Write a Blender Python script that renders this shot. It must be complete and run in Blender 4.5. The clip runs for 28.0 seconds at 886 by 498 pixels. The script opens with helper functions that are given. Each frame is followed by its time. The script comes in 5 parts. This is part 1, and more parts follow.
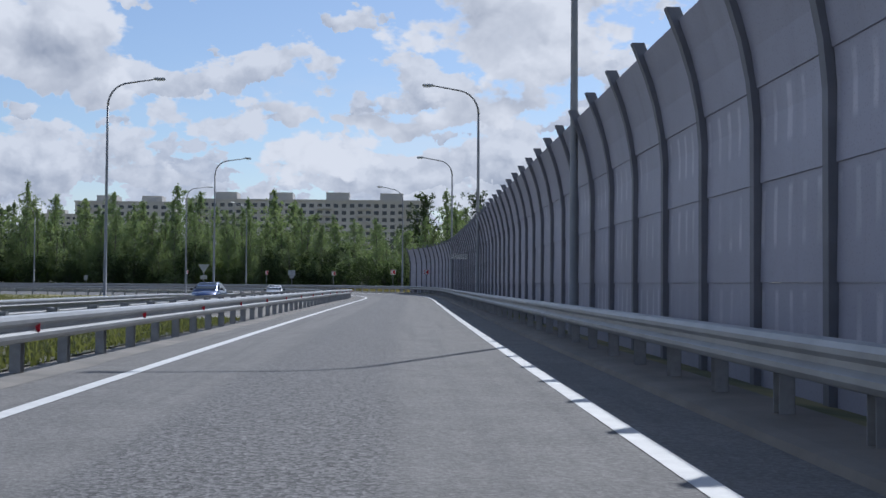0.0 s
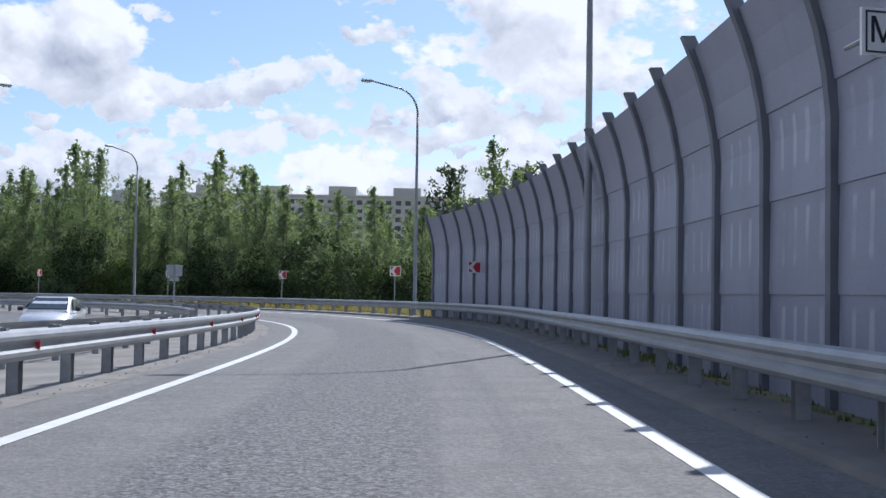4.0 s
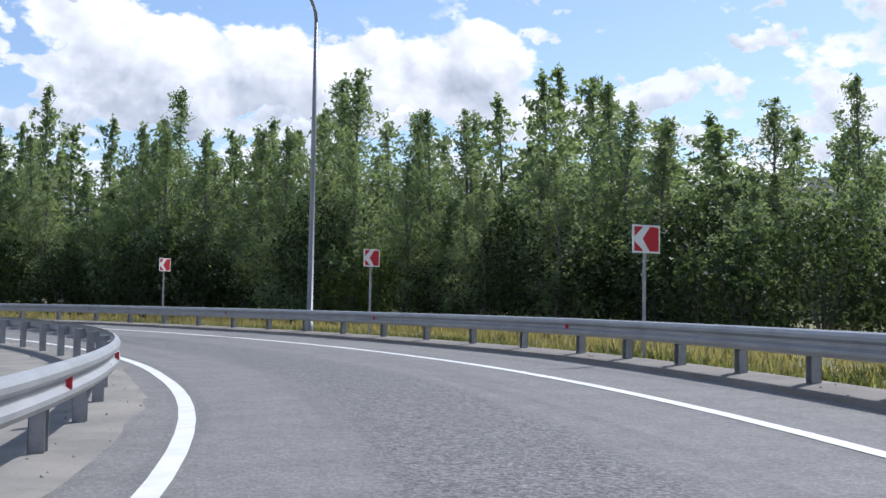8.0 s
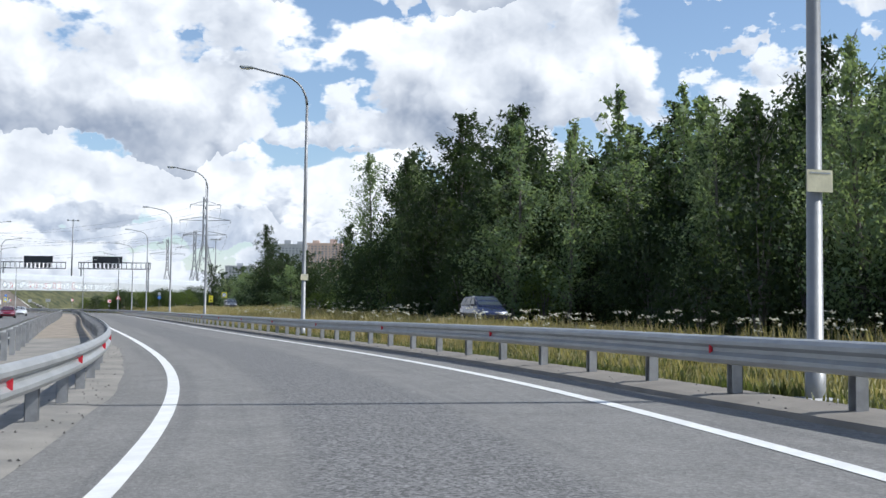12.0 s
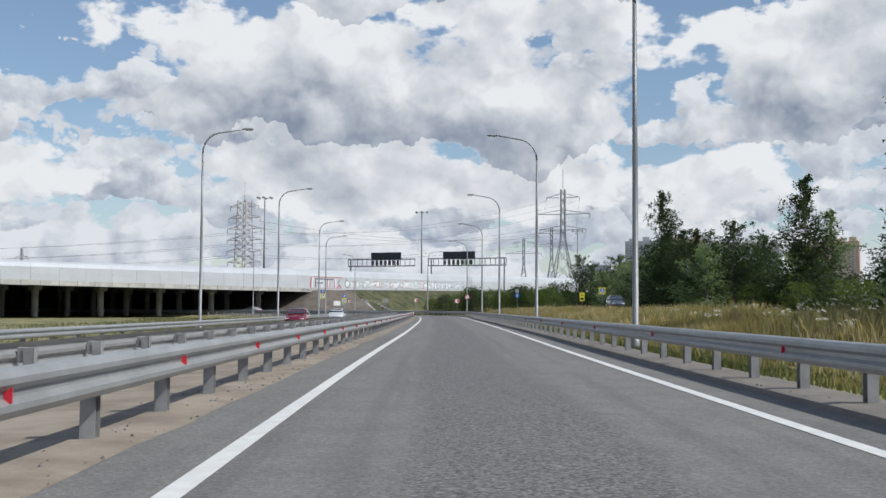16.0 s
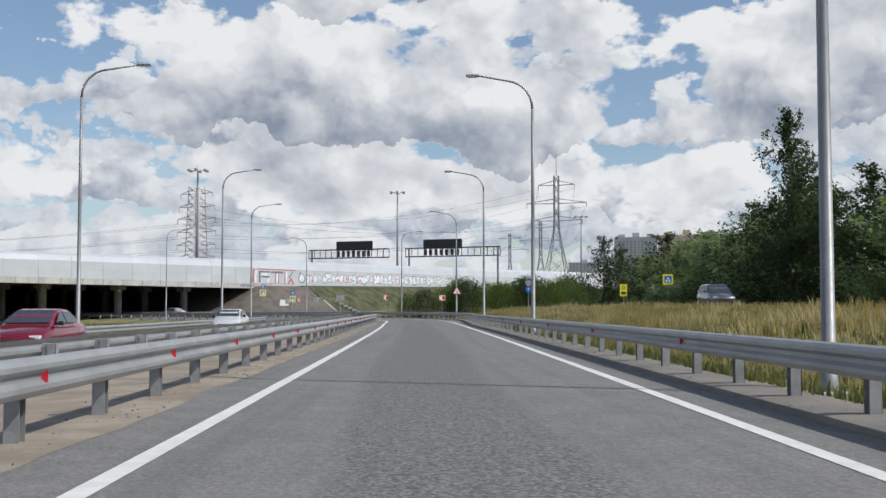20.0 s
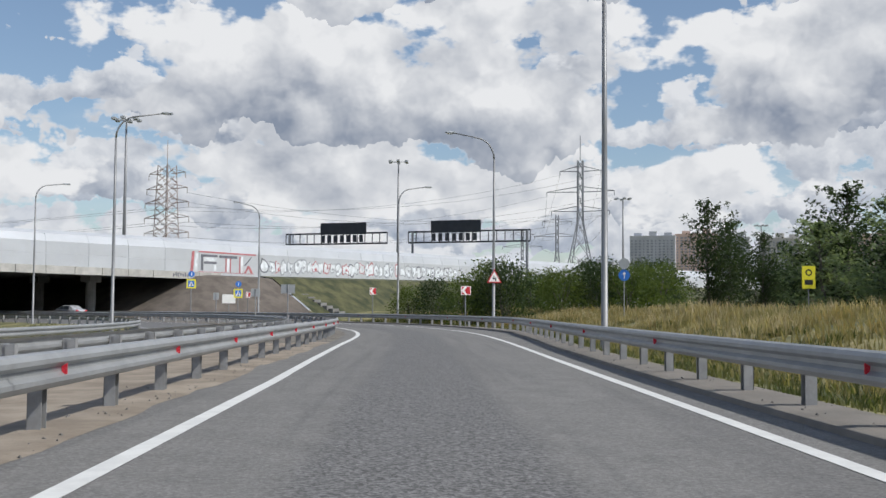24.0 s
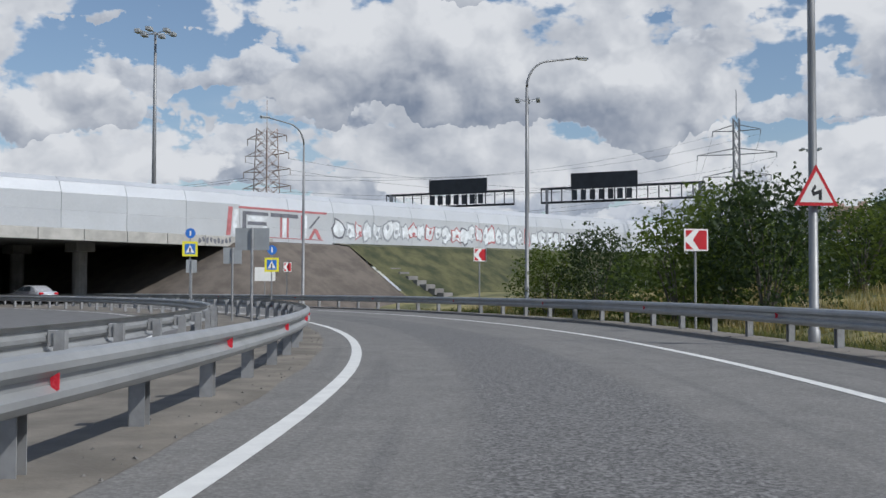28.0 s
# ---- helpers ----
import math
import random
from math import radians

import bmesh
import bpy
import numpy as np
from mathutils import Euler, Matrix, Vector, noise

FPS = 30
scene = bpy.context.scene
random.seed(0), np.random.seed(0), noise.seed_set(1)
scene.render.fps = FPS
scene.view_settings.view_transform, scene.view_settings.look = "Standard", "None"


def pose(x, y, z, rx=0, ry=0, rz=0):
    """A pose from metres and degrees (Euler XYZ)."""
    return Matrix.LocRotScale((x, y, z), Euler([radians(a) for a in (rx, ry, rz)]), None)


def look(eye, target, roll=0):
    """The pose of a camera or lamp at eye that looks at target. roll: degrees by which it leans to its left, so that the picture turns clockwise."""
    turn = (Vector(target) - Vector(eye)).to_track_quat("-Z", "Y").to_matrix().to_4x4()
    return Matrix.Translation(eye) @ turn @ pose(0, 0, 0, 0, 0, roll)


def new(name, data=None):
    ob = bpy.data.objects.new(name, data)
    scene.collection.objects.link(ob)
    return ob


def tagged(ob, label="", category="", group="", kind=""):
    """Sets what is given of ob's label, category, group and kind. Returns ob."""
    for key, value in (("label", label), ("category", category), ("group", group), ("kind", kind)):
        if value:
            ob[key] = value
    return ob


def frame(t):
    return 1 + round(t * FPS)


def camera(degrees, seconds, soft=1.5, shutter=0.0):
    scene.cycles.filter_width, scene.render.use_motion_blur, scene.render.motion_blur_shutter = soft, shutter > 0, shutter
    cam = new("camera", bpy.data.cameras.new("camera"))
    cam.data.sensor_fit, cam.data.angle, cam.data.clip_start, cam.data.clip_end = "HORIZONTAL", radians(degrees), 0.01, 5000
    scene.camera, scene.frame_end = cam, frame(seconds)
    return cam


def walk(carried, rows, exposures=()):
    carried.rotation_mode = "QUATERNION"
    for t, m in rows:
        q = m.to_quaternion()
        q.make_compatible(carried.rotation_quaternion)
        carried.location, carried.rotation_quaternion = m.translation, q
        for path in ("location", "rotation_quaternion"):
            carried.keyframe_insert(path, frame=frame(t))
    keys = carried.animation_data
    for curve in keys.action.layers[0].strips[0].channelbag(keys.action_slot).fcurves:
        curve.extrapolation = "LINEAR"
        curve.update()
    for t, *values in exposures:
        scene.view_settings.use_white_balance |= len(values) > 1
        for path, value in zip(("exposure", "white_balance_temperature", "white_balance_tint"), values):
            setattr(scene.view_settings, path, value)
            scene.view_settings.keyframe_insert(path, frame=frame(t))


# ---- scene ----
cam = camera(43.00, 28.0)
PATH = [
    (0, pose(10.000, -6.109, 1.20, 91.80, -0.42, 0.04)),
    (0.5, pose(9.755, 2.344, 1.20, 91.87, -0.66, 0.96)),
    (1, pose(9.391, 11.805, 1.20, 92.10, -1.14, 0.78)),
    (1.5, pose(8.852, 26.275, 1.20, 92.38, -0.41, 0.40)),
    (2, pose(8.538, 38.506, 1.20, 92.66, -0.40, 0.74)),
    (2.5, pose(8.220, 45.771, 1.20, 93.10, -0.50, 0.51)),
    (3, pose(7.972, 52.988, 1.20, 92.78, -1.00, 0.31)),
    (3.5, pose(7.827, 60.195, 1.20, 92.59, -1.05, 0.22)),
    (4.5, pose(7.182, 74.058, 1.20, 92.38, -1.02, 2.08)),
    (5.5, pose(6.178, 87.795, 1.20, 92.87, -2.27, 3.56)),
    (6, pose(5.539, 94.770, 1.20, 92.93, -2.32, 5.13)),
    (6.5, pose(4.519, 101.853, 1.20, 92.64, -1.72, 7.48)),
    (7, pose(3.155, 108.814, 1.20, 92.64, -1.12, 11.27)),
    (7.5, pose(1.409, 115.651, 1.20, 92.88, -0.97, 15.62)),
    (8, pose(-0.708, 122.289, 1.20, 92.89, -0.93, 20.56)),
    (8.5, pose(-3.446, 128.739, 1.20, 92.79, -0.88, 25.77)),
    (9, pose(-7.166, 135.113, 1.20, 92.93, -1.45, 31.78)),
    (9.5, pose(-11.378, 141.065, 1.20, 92.75, -0.95, 38.90)),
    (10, pose(-16.398, 146.307, 1.20, 92.63, -0.78, 47.78)),
    (10.5, pose(-22.053, 150.667, 1.20, 92.77, -0.61, 54.44)),
    (11, pose(-28.170, 154.319, 1.20, 92.97, -0.44, 60.97)),
    (11.5, pose(-34.777, 157.208, 1.20, 92.86, -0.24, 67.51)),
    (12, pose(-41.464, 159.537, 1.20, 93.20, -0.71, 72.47)),
    (12.5, pose(-48.448, 161.314, 1.20, 92.53, -0.84, 76.95)),
    (13, pose(-55.678, 162.449, 1.20, 92.76, -1.05, 81.86)),
    (13.5, pose(-63.017, 163.204, 1.20, 93.11, -1.34, 84.64)),
    (14.5, pose(-77.417, 163.406, 1.20, 93.16, -0.98, 87.92)),
    (15.5, pose(-91.414, 162.895, 1.20, 93.08, -0.72, 90.47)),
    (16, pose(-98.292, 162.740, 1.20, 93.06, -0.33, 90.35)),
    (16.5, pose(-105.072, 162.607, 1.20, 93.02, -0.19, 90.32)),
    (17, pose(-111.873, 162.548, 1.20, 93.11, 0.03, 90.37)),
    (17.5, pose(-119.014, 162.416, 1.20, 93.15, -0.32, 89.65)),
    (18, pose(-126.207, 162.415, 1.20, 92.99, -0.31, 89.21)),
    (18.5, pose(-133.382, 162.502, 1.20, 92.95, 0.33, 88.98)),
    (19, pose(-140.511, 162.541, 1.20, 93.09, 0.14, 88.94)),
    (19.5, pose(-147.602, 162.610, 1.20, 93.10, 0.02, 89.08)),
    (20, pose(-155.099, 162.721, 1.20, 93.07, 0.03, 89.43)),
    (20.5, pose(-162.370, 162.791, 1.20, 93.22, 0.29, 89.74)),
    (21.5, pose(-177.004, 162.545, 1.20, 93.21, 0.40, 89.19)),
    (22.5, pose(-191.588, 162.307, 1.20, 93.13, 0.23, 89.83)),
    (23, pose(-198.791, 162.133, 1.20, 93.24, 0.09, 89.74)),
    (23.5, pose(-206.095, 162.035, 1.20, 93.11, -0.27, 89.69)),
    (24, pose(-213.530, 161.995, 1.20, 93.11, -0.39, 89.71)),
    (24.5, pose(-220.973, 161.869, 1.20, 92.98, 0.19, 89.65)),
    (25, pose(-228.427, 161.768, 1.20, 93.04, 0.31, 89.59)),
    (25.5, pose(-235.872, 161.535, 1.20, 93.46, 0.29, 89.83)),
    (26, pose(-244.000, 161.370, 1.25, 92.60, -0.03, 89.55)),
    (26.5, pose(-247.400, 161.260, 1.25, 92.68, 0.08, 91.10)),
    (27, pose(-251.000, 161.100, 1.25, 92.72, 0.20, 93.10)),
    (27.5, pose(-255.700, 160.820, 1.22, 92.35, 0.10, 95.00)),
    (28, pose(-260.900, 160.450, 1.18, 92.08, -0.10, 96.40)),
]
EXPOSURES = [(0.0, -0.48, 5650, 12), (1.2, -0.38, 5650, 12), (2.0, -0.22, 5650, 13), (7.0, 0.02, 5750, 13), (10.5, 0.22, 5850, 10), (11.6, 0.18, 5900, 9), (13.0, -0.26, 6050, 9), (26.5, -0.36, 6250, 10), (27.2, -0.42, 6200, 10), (28.0, -0.52, 6050, 10)]
walk(cam, PATH, EXPOSURES)

# ---- world, sun ----
SUN_AZ = radians(23.0)      # from +y towards +x
SUN_EL = radians(47.0)
world = bpy.data.worlds.new("sky")
scene.world = world
world.use_nodes = True


class Graph:
    """Short hand for a node tree."""

    def __init__(self, tree, keep=False):
        self.tree = tree
        self.nodes = tree.nodes
        if not keep:
            self.nodes.clear()

    def add(self, kind, **inputs):
        n = self.nodes.new(kind)
        for key, value in inputs.items():
            self.put(n.inputs[key.replace("_", " ")], value)
        return n

    def put(self, socket, value):
        if isinstance(value, bpy.types.NodeSocket):
            self.tree.links.new(value, socket)
        else:
            socket.default_value = value

    def math(self, op, a, b=0.0, c=0.0, clamp=False):
        n = self.nodes.new("ShaderNodeMath")
        n.operation, n.use_clamp = op, clamp
        for k, value in enumerate((a, b, c)):
            self.put(n.inputs[k], value)
        return n.outputs[0]

    def vmath(self, op, a, b=(0, 0, 0)):
        n = self.nodes.new("ShaderNodeVectorMath")
        n.operation = op
        self.put(n.inputs[0], a)
        self.put(n.inputs[1], b)
        return n.outputs[0]

    def noise(self, vector, scale, detail=4.0, rough=0.55, warp=0.0):
        n = self.add("ShaderNodeTexNoise", Vector=vector, Scale=scale, Detail=detail, Roughness=rough, Distortion=warp)
        return n.outputs["Fac"]

    def step(self, value, low, high, to=(0.0, 1.0)):
        n = self.nodes.new("ShaderNodeMapRange")
        n.interpolation_type = "SMOOTHSTEP"
        for k, v in enumerate((value, low, high, to[0], to[1])):
            self.put(n.inputs[k], v)
        return n.outputs[0]

    def mix(self, fac, a, b, blend="MIX"):
        n = self.nodes.new("ShaderNodeMix")
        n.data_type, n.blend_type = "RGBA", blend
        self.put(n.inputs["Factor"], fac)
        self.put(n.inputs[6], a)
        self.put(n.inputs[7], b)
        return n.outputs[2]


def rgb(r, g, b):
    return (r, g, b, 1.0)


def build_sky():
    g = Graph(world.node_tree)
    out = g.add("ShaderNodeOutputWorld")
    sky = g.add("ShaderNodeTexSky")
    sky.sky_type, sky.sun_disc = "NISHITA", False
    sky.sun_elevation, sky.sun_rotation = SUN_EL, SUN_AZ
    sky.air_density, sky.dust_density, sky.ozone_density = 1.0, 0.6, 1.6
    way = g.add("ShaderNodeTexCoord").outputs["Generated"]
    sep = g.add("ShaderNodeSeparateXYZ", Vector=way)
    x, y, z = sep.outputs
    up = g.math("MAXIMUM", z, 0.0)
    # cloud layer seen from below: far clouds flatten towards the horizon
    az = g.math("ARCTAN2", g.math("MULTIPLY", x, -1.0), y)
    el = g.math("ARCTAN2", up, g.math("SQRT", g.math("ADD", g.math("MULTIPLY", x, x), g.math("MULTIPLY", y, y))))

    def flat(u, v, w):
        return g.add("ShaderNodeCombineXYZ", X=u, Y=v, Z=w).outputs[0]

    west = g.math("MULTIPLY", g.step(az, 0.05, 1.2), g.step(az, 2.5, 1.9))

    def field(size, seed, da, de, detail, rough=0.56):
        """Cloud thickness over the sky, looked up da to the left and de higher."""
        u = g.math("MULTIPLY", g.math("ADD", az, da), size)
        v = g.math("MULTIPLY", g.math("ADD", el, de), size * 1.75)
        return g.noise(flat(u, v, seed), 1.0, detail, rough)

    def billow(size, seed, da, de):
        """Round cauliflower swellings, 0 to 1."""
        p = flat(g.math("MULTIPLY", g.math("ADD", az, da), size), g.math("MULTIPLY", g.math("ADD", el, de), size * 1.15), seed)
        bend = g.add("ShaderNodeTexNoise", Vector=p, Scale=1.1, Detail=4.0, Roughness=0.6).outputs["Color"]
        q = g.vmath("ADD", p, g.vmath("MULTIPLY", g.vmath("SUBTRACT", bend, (0.5, 0.5, 0.5)), (0.9, 0.9, 0.0)))
        v = g.nodes.new("ShaderNodeTexVoronoi")
        v.feature, v.normalize = "SMOOTH_F1", True
        for key, value in (("Vector", q), ("Scale", 1.0), ("Detail", 3.0), ("Roughness", 0.5), ("Lacunarity", 2.1), ("Smoothness", 0.55)):
            g.put(v.inputs[key], value)
        return g.math("SUBTRACT", 1.0, v.outputs["Distance"])

    mask, tone = 0.0, rgb(0.9, 0.93, 0.97)
    # layers of cumulus, far and low first: each is grey where more cloud lies above it, white on its sunward swellings
    for size, low, high, open_sky, closed, far, seed in CLOUD_LAYERS:
        out_of = g.math("ADD", g.step(el, low, low - 0.05, (0.0, 0.22)), g.step(el, high, high + 0.12, (0.0, 0.22)))
        level = g.math("ADD", g.math("ADD", open_sky, g.math("MULTIPLY", west, closed - open_sky)), out_of)
        body = field(size, seed, 0.0, 0.0, 6.0)
        puff = billow(size * 2.9, seed, 0.0, 0.0)
        lee = billow(size * 2.9, seed, -0.07 / size, 0.09 / size)
        # flat bases: the thickness starts anew at each level of the bank and thins upwards
        sway = g.noise(flat(g.math("MULTIPLY", az, size * 0.9), g.math("MULTIPLY", el, size * 0.5), seed + 7.0), 1.0, 6.0, 0.62)
        climb = g.math("FRACT", g.math("ADD", g.math("ADD", g.math("MULTIPLY", el, size * 1.45), g.math("MULTIPLY", sway, 1.7)), g.math("MULTIPLY", puff, 0.22)))
        heap = g.math("SUBTRACT", g.math("MULTIPLY", g.step(climb, 0.0, 0.12), g.math("SUBTRACT", 1.0, climb)), 0.42)
        depth = g.math("SUBTRACT", g.math("ADD", body, g.math("MULTIPLY", g.math("SUBTRACT", puff, 0.62), 0.30)), level)
        depth = g.math("ADD", depth, g.math("MULTIPLY", heap, 0.17))
        under = g.step(g.math("ADD", climb, g.math("MULTIPLY", g.math("SUBTRACT", puff, 0.62), 0.5)), 0.62, 0.05)
        cover = g.step(depth, 0.0, 0.042)
        above = g.math("SUBTRACT", field(size, seed, -0.10 / size, 0.20 / size, 3.0), level)
        shade = g.math("ADD", g.math("MULTIPLY", g.step(above, -0.02, 0.16), 0.42), g.math("MULTIPLY", under, 0.52))
        relief = g.math("MULTIPLY", g.math("SUBTRACT", puff, lee), 2.0)
        light = g.math("ADD", g.math("SUBTRACT", 1.0, g.math("MULTIPLY", shade, g.math("ADD", 0.62, g.math("MULTIPLY", west, 0.30)))), relief, clamp=True)
        colour = g.mix(light, rgb(0.30, 0.345, 0.43), rgb(1.0, 0.99, 0.975))
        colour = g.mix(far, colour, rgb(0.54, 0.60, 0.70))
        tone = g.mix(cover, tone, colour)
        mask = g.math("MAXIMUM", mask, cover)
    haze = g.math("MULTIPLY", g.noise(g.vmath("MULTIPLY", way, (2.0, 2.0, 7.0)), 1.6, 5.0, 0.6), g.step(el, 0.5, 0.0))
    veil = g.math("MAXIMUM", g.step(haze, 0.36, 0.70, (0.04, 0.45)), g.step(el, 0.09, 0.0, (0.0, 0.42)))
    mask = g.math("MAXIMUM", mask, veil)
    blue = g.add("ShaderNodeBackground", Color=sky.outputs[0], Strength=SKY)
    white = g.add("ShaderNodeBackground", Color=tone, Strength=CLOUD)
    both = g.nodes.new("ShaderNodeMixShader")
    g.put(both.inputs[0], mask)
    g.put(both.inputs[1], blue.outputs[0])
    g.put(both.inputs[2], white.outputs[0])
    g.put(out.inputs[0], both.outputs[0])


SKY, CLOUD = 0.128, 1.03
# size, lowest and highest elevation, threshold to the north and to the west, haze, seed
CLOUD_LAYERS = [(15.0, 0.0, 0.07, 0.47, 0.458, 0.46, 2.3), (9.0, 0.035, 0.16, 0.50, 0.476, 0.20, 5.1), (5.2, 0.11, 0.5, 0.54, 0.46, 0.0, 12.4)]
build_sky()
sun = new("sun", bpy.data.lights.new("sun", "SUN"))
sun.data.energy, sun.data.angle, sun.data.color = 5.0, radians(0.6), (1.0, 0.95, 0.87)
sun_way = Vector((math.sin(SUN_AZ) * math.cos(SUN_EL), math.cos(SUN_AZ) * math.cos(SUN_EL), math.sin(SUN_EL)))
sun.matrix_world = look(sun_way * 50, (0, 0, 0))


# ---- materials ----
def material(name, colour, rough=0.6, metal=0.0, spread=0.25, grain=8.0, fine=60.0, bump=0.0, second=None, random_tint=0.0, island=0.0, coat=0.0):
    """A surface with blotches at one scale and grain at another, and an optional second tone."""
    m = bpy.data.materials.new(name)
    m.use_nodes = True
    g = Graph(m.node_tree)
    out = g.add("ShaderNodeOutputMaterial")
    bsdf = g.add("ShaderNodeBsdfPrincipled", Roughness=rough, Metallic=metal)
    place = g.add("ShaderNodeNewGeometry").outputs["Position"]
    blot = g.noise(place, grain, 5.0, 0.6)
    dust = g.noise(place, fine, 3.0, 0.6)
    dark = tuple(c * (1 - spread) for c in colour)
    light = tuple(min(1.0, c * (1 + spread)) for c in (second or colour))
    base = g.mix(g.step(blot, 0.32, 0.68), rgb(*dark), rgb(*light))
    base = g.mix(0.35, base, g.mix(dust, rgb(*[c * 0.6 for c in colour]), rgb(*[min(1, c * 1.4) for c in colour])))
    if random_tint:
        r = g.add("ShaderNodeObjectInfo").outputs["Random"]
        base = g.mix(g.math("MULTIPLY", r, random_tint), base, rgb(*[c * 0.45 for c in colour]))
    if island:
        r = g.add("ShaderNodeNewGeometry").outputs["Random Per Island"]
        base = g.mix(g.math("MULTIPLY", r, island), base, rgb(*(second or colour)))
    g.put(bsdf.inputs["Base Color"], base)
    g.put(bsdf.inputs["Roughness"], g.step(dust, 0.2, 0.8, (max(0.02, rough - 0.1), min(1.0, rough + 0.1))))
    if coat:
        bsdf.inputs["Coat Weight"].default_value, bsdf.inputs["Coat Roughness"].default_value = coat, 0.06
    if bump:
        b = g.add("ShaderNodeBump", Strength=bump, Distance=0.01, Height=dust)
        g.put(bsdf.inputs["Normal"], b.outputs[0])
    g.put(out.inputs[0], bsdf.outputs[0])
    return m


def asphalt_material():
    """Worn asphalt: pale aggregate, a darker oily lane middle, long patches."""
    m = bpy.data.materials.new("asphalt")
    m.use_nodes = True
    g = Graph(m.node_tree)
    out = g.add("ShaderNodeOutputMaterial")
    bsdf = g.add("ShaderNodeBsdfPrincipled", Roughness=0.85)
    bsdf.inputs["Specular IOR Level"].default_value = 0.35
    uv = g.add("ShaderNodeUVMap").outputs[0]
    sep = g.add("ShaderNodeSeparateXYZ", Vector=uv)
    across, along = sep.outputs[0], sep.outputs[1]
    place = g.add("ShaderNodeNewGeometry").outputs["Position"]
    stones = g.noise(place, 14.0, 5.0, 0.85)
    cells = g.add("ShaderNodeTexVoronoi", Vector=place, Scale=38.0)
    chips = cells.outputs["Distance"]
    stone = g.add("ShaderNodeSeparateXYZ", Vector=cells.outputs["Color"]).outputs[0]
    blot = g.noise(place, 1.3, 5.0, 0.6)
    streak = g.noise(g.add("ShaderNodeCombineXYZ", X=g.math("MULTIPLY", across, 2.2), Y=g.math("MULTIPLY", along, 0.05), Z=0.0).outputs[0], 1.0, 5.0, 0.6)
    wob = g.math("MULTIPLY", g.math("SUBTRACT", g.noise(g.add("ShaderNodeCombineXYZ", X=g.math("MULTIPLY", along, 0.06), Y=2.0, Z=0.0).outputs[0], 1.0, 3.0), 0.5), 1.0)
    off = g.math("ABSOLUTE", g.math("SUBTRACT", g.math("ADD", across, wob), -0.25))
    lane = g.step(off, 1.2, 0.75)
    base = g.mix(g.step(blot, 0.3, 0.7), rgb(0.160, 0.155, 0.144), rgb(0.205, 0.198, 0.184))
    base = g.mix(g.math("MULTIPLY", lane, 0.72), base, rgb(0.072, 0.070, 0.067))
    base = g.mix(g.step(streak, 0.48, 0.66, (0.0, 0.45)), base, rgb(0.10, 0.098, 0.096))
    speck = g.mix(g.math("ADD", g.math("MULTIPLY", g.step(stones, 0.38, 0.66), 0.5), g.math("MULTIPLY", g.step(stone, 0.25, 0.95), 0.55)), rgb(0.030, 0.030, 0.031), rgb(0.36, 0.355, 0.345))
    base = g.mix(g.math("ADD", 0.28, g.math("MULTIPLY", lane, 0.34)), base, speck)
    g.put(bsdf.inputs["Base Color"], base)
    rise = g.math("ADD", g.math("MULTIPLY", chips, 0.7), stones)
    g.put(bsdf.inputs["Normal"], g.add("ShaderNodeBump", Strength=0.5, Distance=0.012, Height=rise).outputs[0])
    g.put(out.inputs[0], bsdf.outputs[0])
    return m


def leaf_material(name, dark, light):
    m = bpy.data.materials.new(name)
    m.use_nodes = True
    g = Graph(m.node_tree)
    out = g.add("ShaderNodeOutputMaterial")
    r = g.add("ShaderNodeNewGeometry").outputs["Random Per Island"]
    o = g.add("ShaderNodeObjectInfo").outputs["Random"]
    place = g.add("ShaderNodeNewGeometry").outputs["Position"]
    base = g.mix(r, rgb(*dark), rgb(*light))
    base = g.mix(g.math("MULTIPLY", o, 0.45), base, rgb(light[0] * 0.9, light[1] * 0.75, light[2] * 0.8))
    base = g.mix(g.step(g.noise(place, 0.5, 3.0), 0.35, 0.65, (0.0, 0.5)), base, rgb(dark[0] * 0.8, dark[1] * 0.8, dark[2]))
    bsdf = g.add("ShaderNodeBsdfPrincipled", Base_Color=base, Roughness=0.55)
    bsdf.inputs["Specular IOR Level"].default_value = 0.3
    glow = g.add("ShaderNodeBsdfTranslucent", Color=g.mix(0.5, base, rgb(light[0] * 1.6, light[1] * 1.5, light[2] * 0.6)))
    both = g.nodes.new("ShaderNodeMixShader")
    both.inputs[0].default_value = 0.5
    g.put(both.inputs[1], bsdf.outputs[0])
    g.put(both.inputs[2], glow.outputs[0])
    g.put(out.inputs[0], both.outputs[0])
    return m


ASPHALT = asphalt_material()
ASPHALT_FAR = material("asphalt_plain", (0.14, 0.138, 0.135), 0.85, spread=0.15, grain=1.2, fine=45, bump=0.3)
PAINT = material("road_paint", (0.66, 0.66, 0.63), 0.6, spread=0.12, grain=3, fine=60)
SAND = material("sandy_verge", (0.25, 0.205, 0.155), 0.9, spread=0.3, grain=0.9, fine=22, bump=0.7, second=(0.28, 0.24, 0.19))
GREY_DIRT = material("grey_dirt", (0.215, 0.205, 0.185), 0.95, spread=0.25, grain=0.8, fine=22, bump=0.7, second=(0.24, 0.22, 0.19))
DARK_DIRT = material("dark_dirt", (0.15, 0.135, 0.112), 0.95, spread=0.3, grain=0.8, fine=22, bump=0.7, second=(0.20, 0.18, 0.15))
SHOULDER = material("dusty_shoulder", (0.185, 0.168, 0.145), 0.9, spread=0.2, grain=1.1, fine=30, bump=0.5)
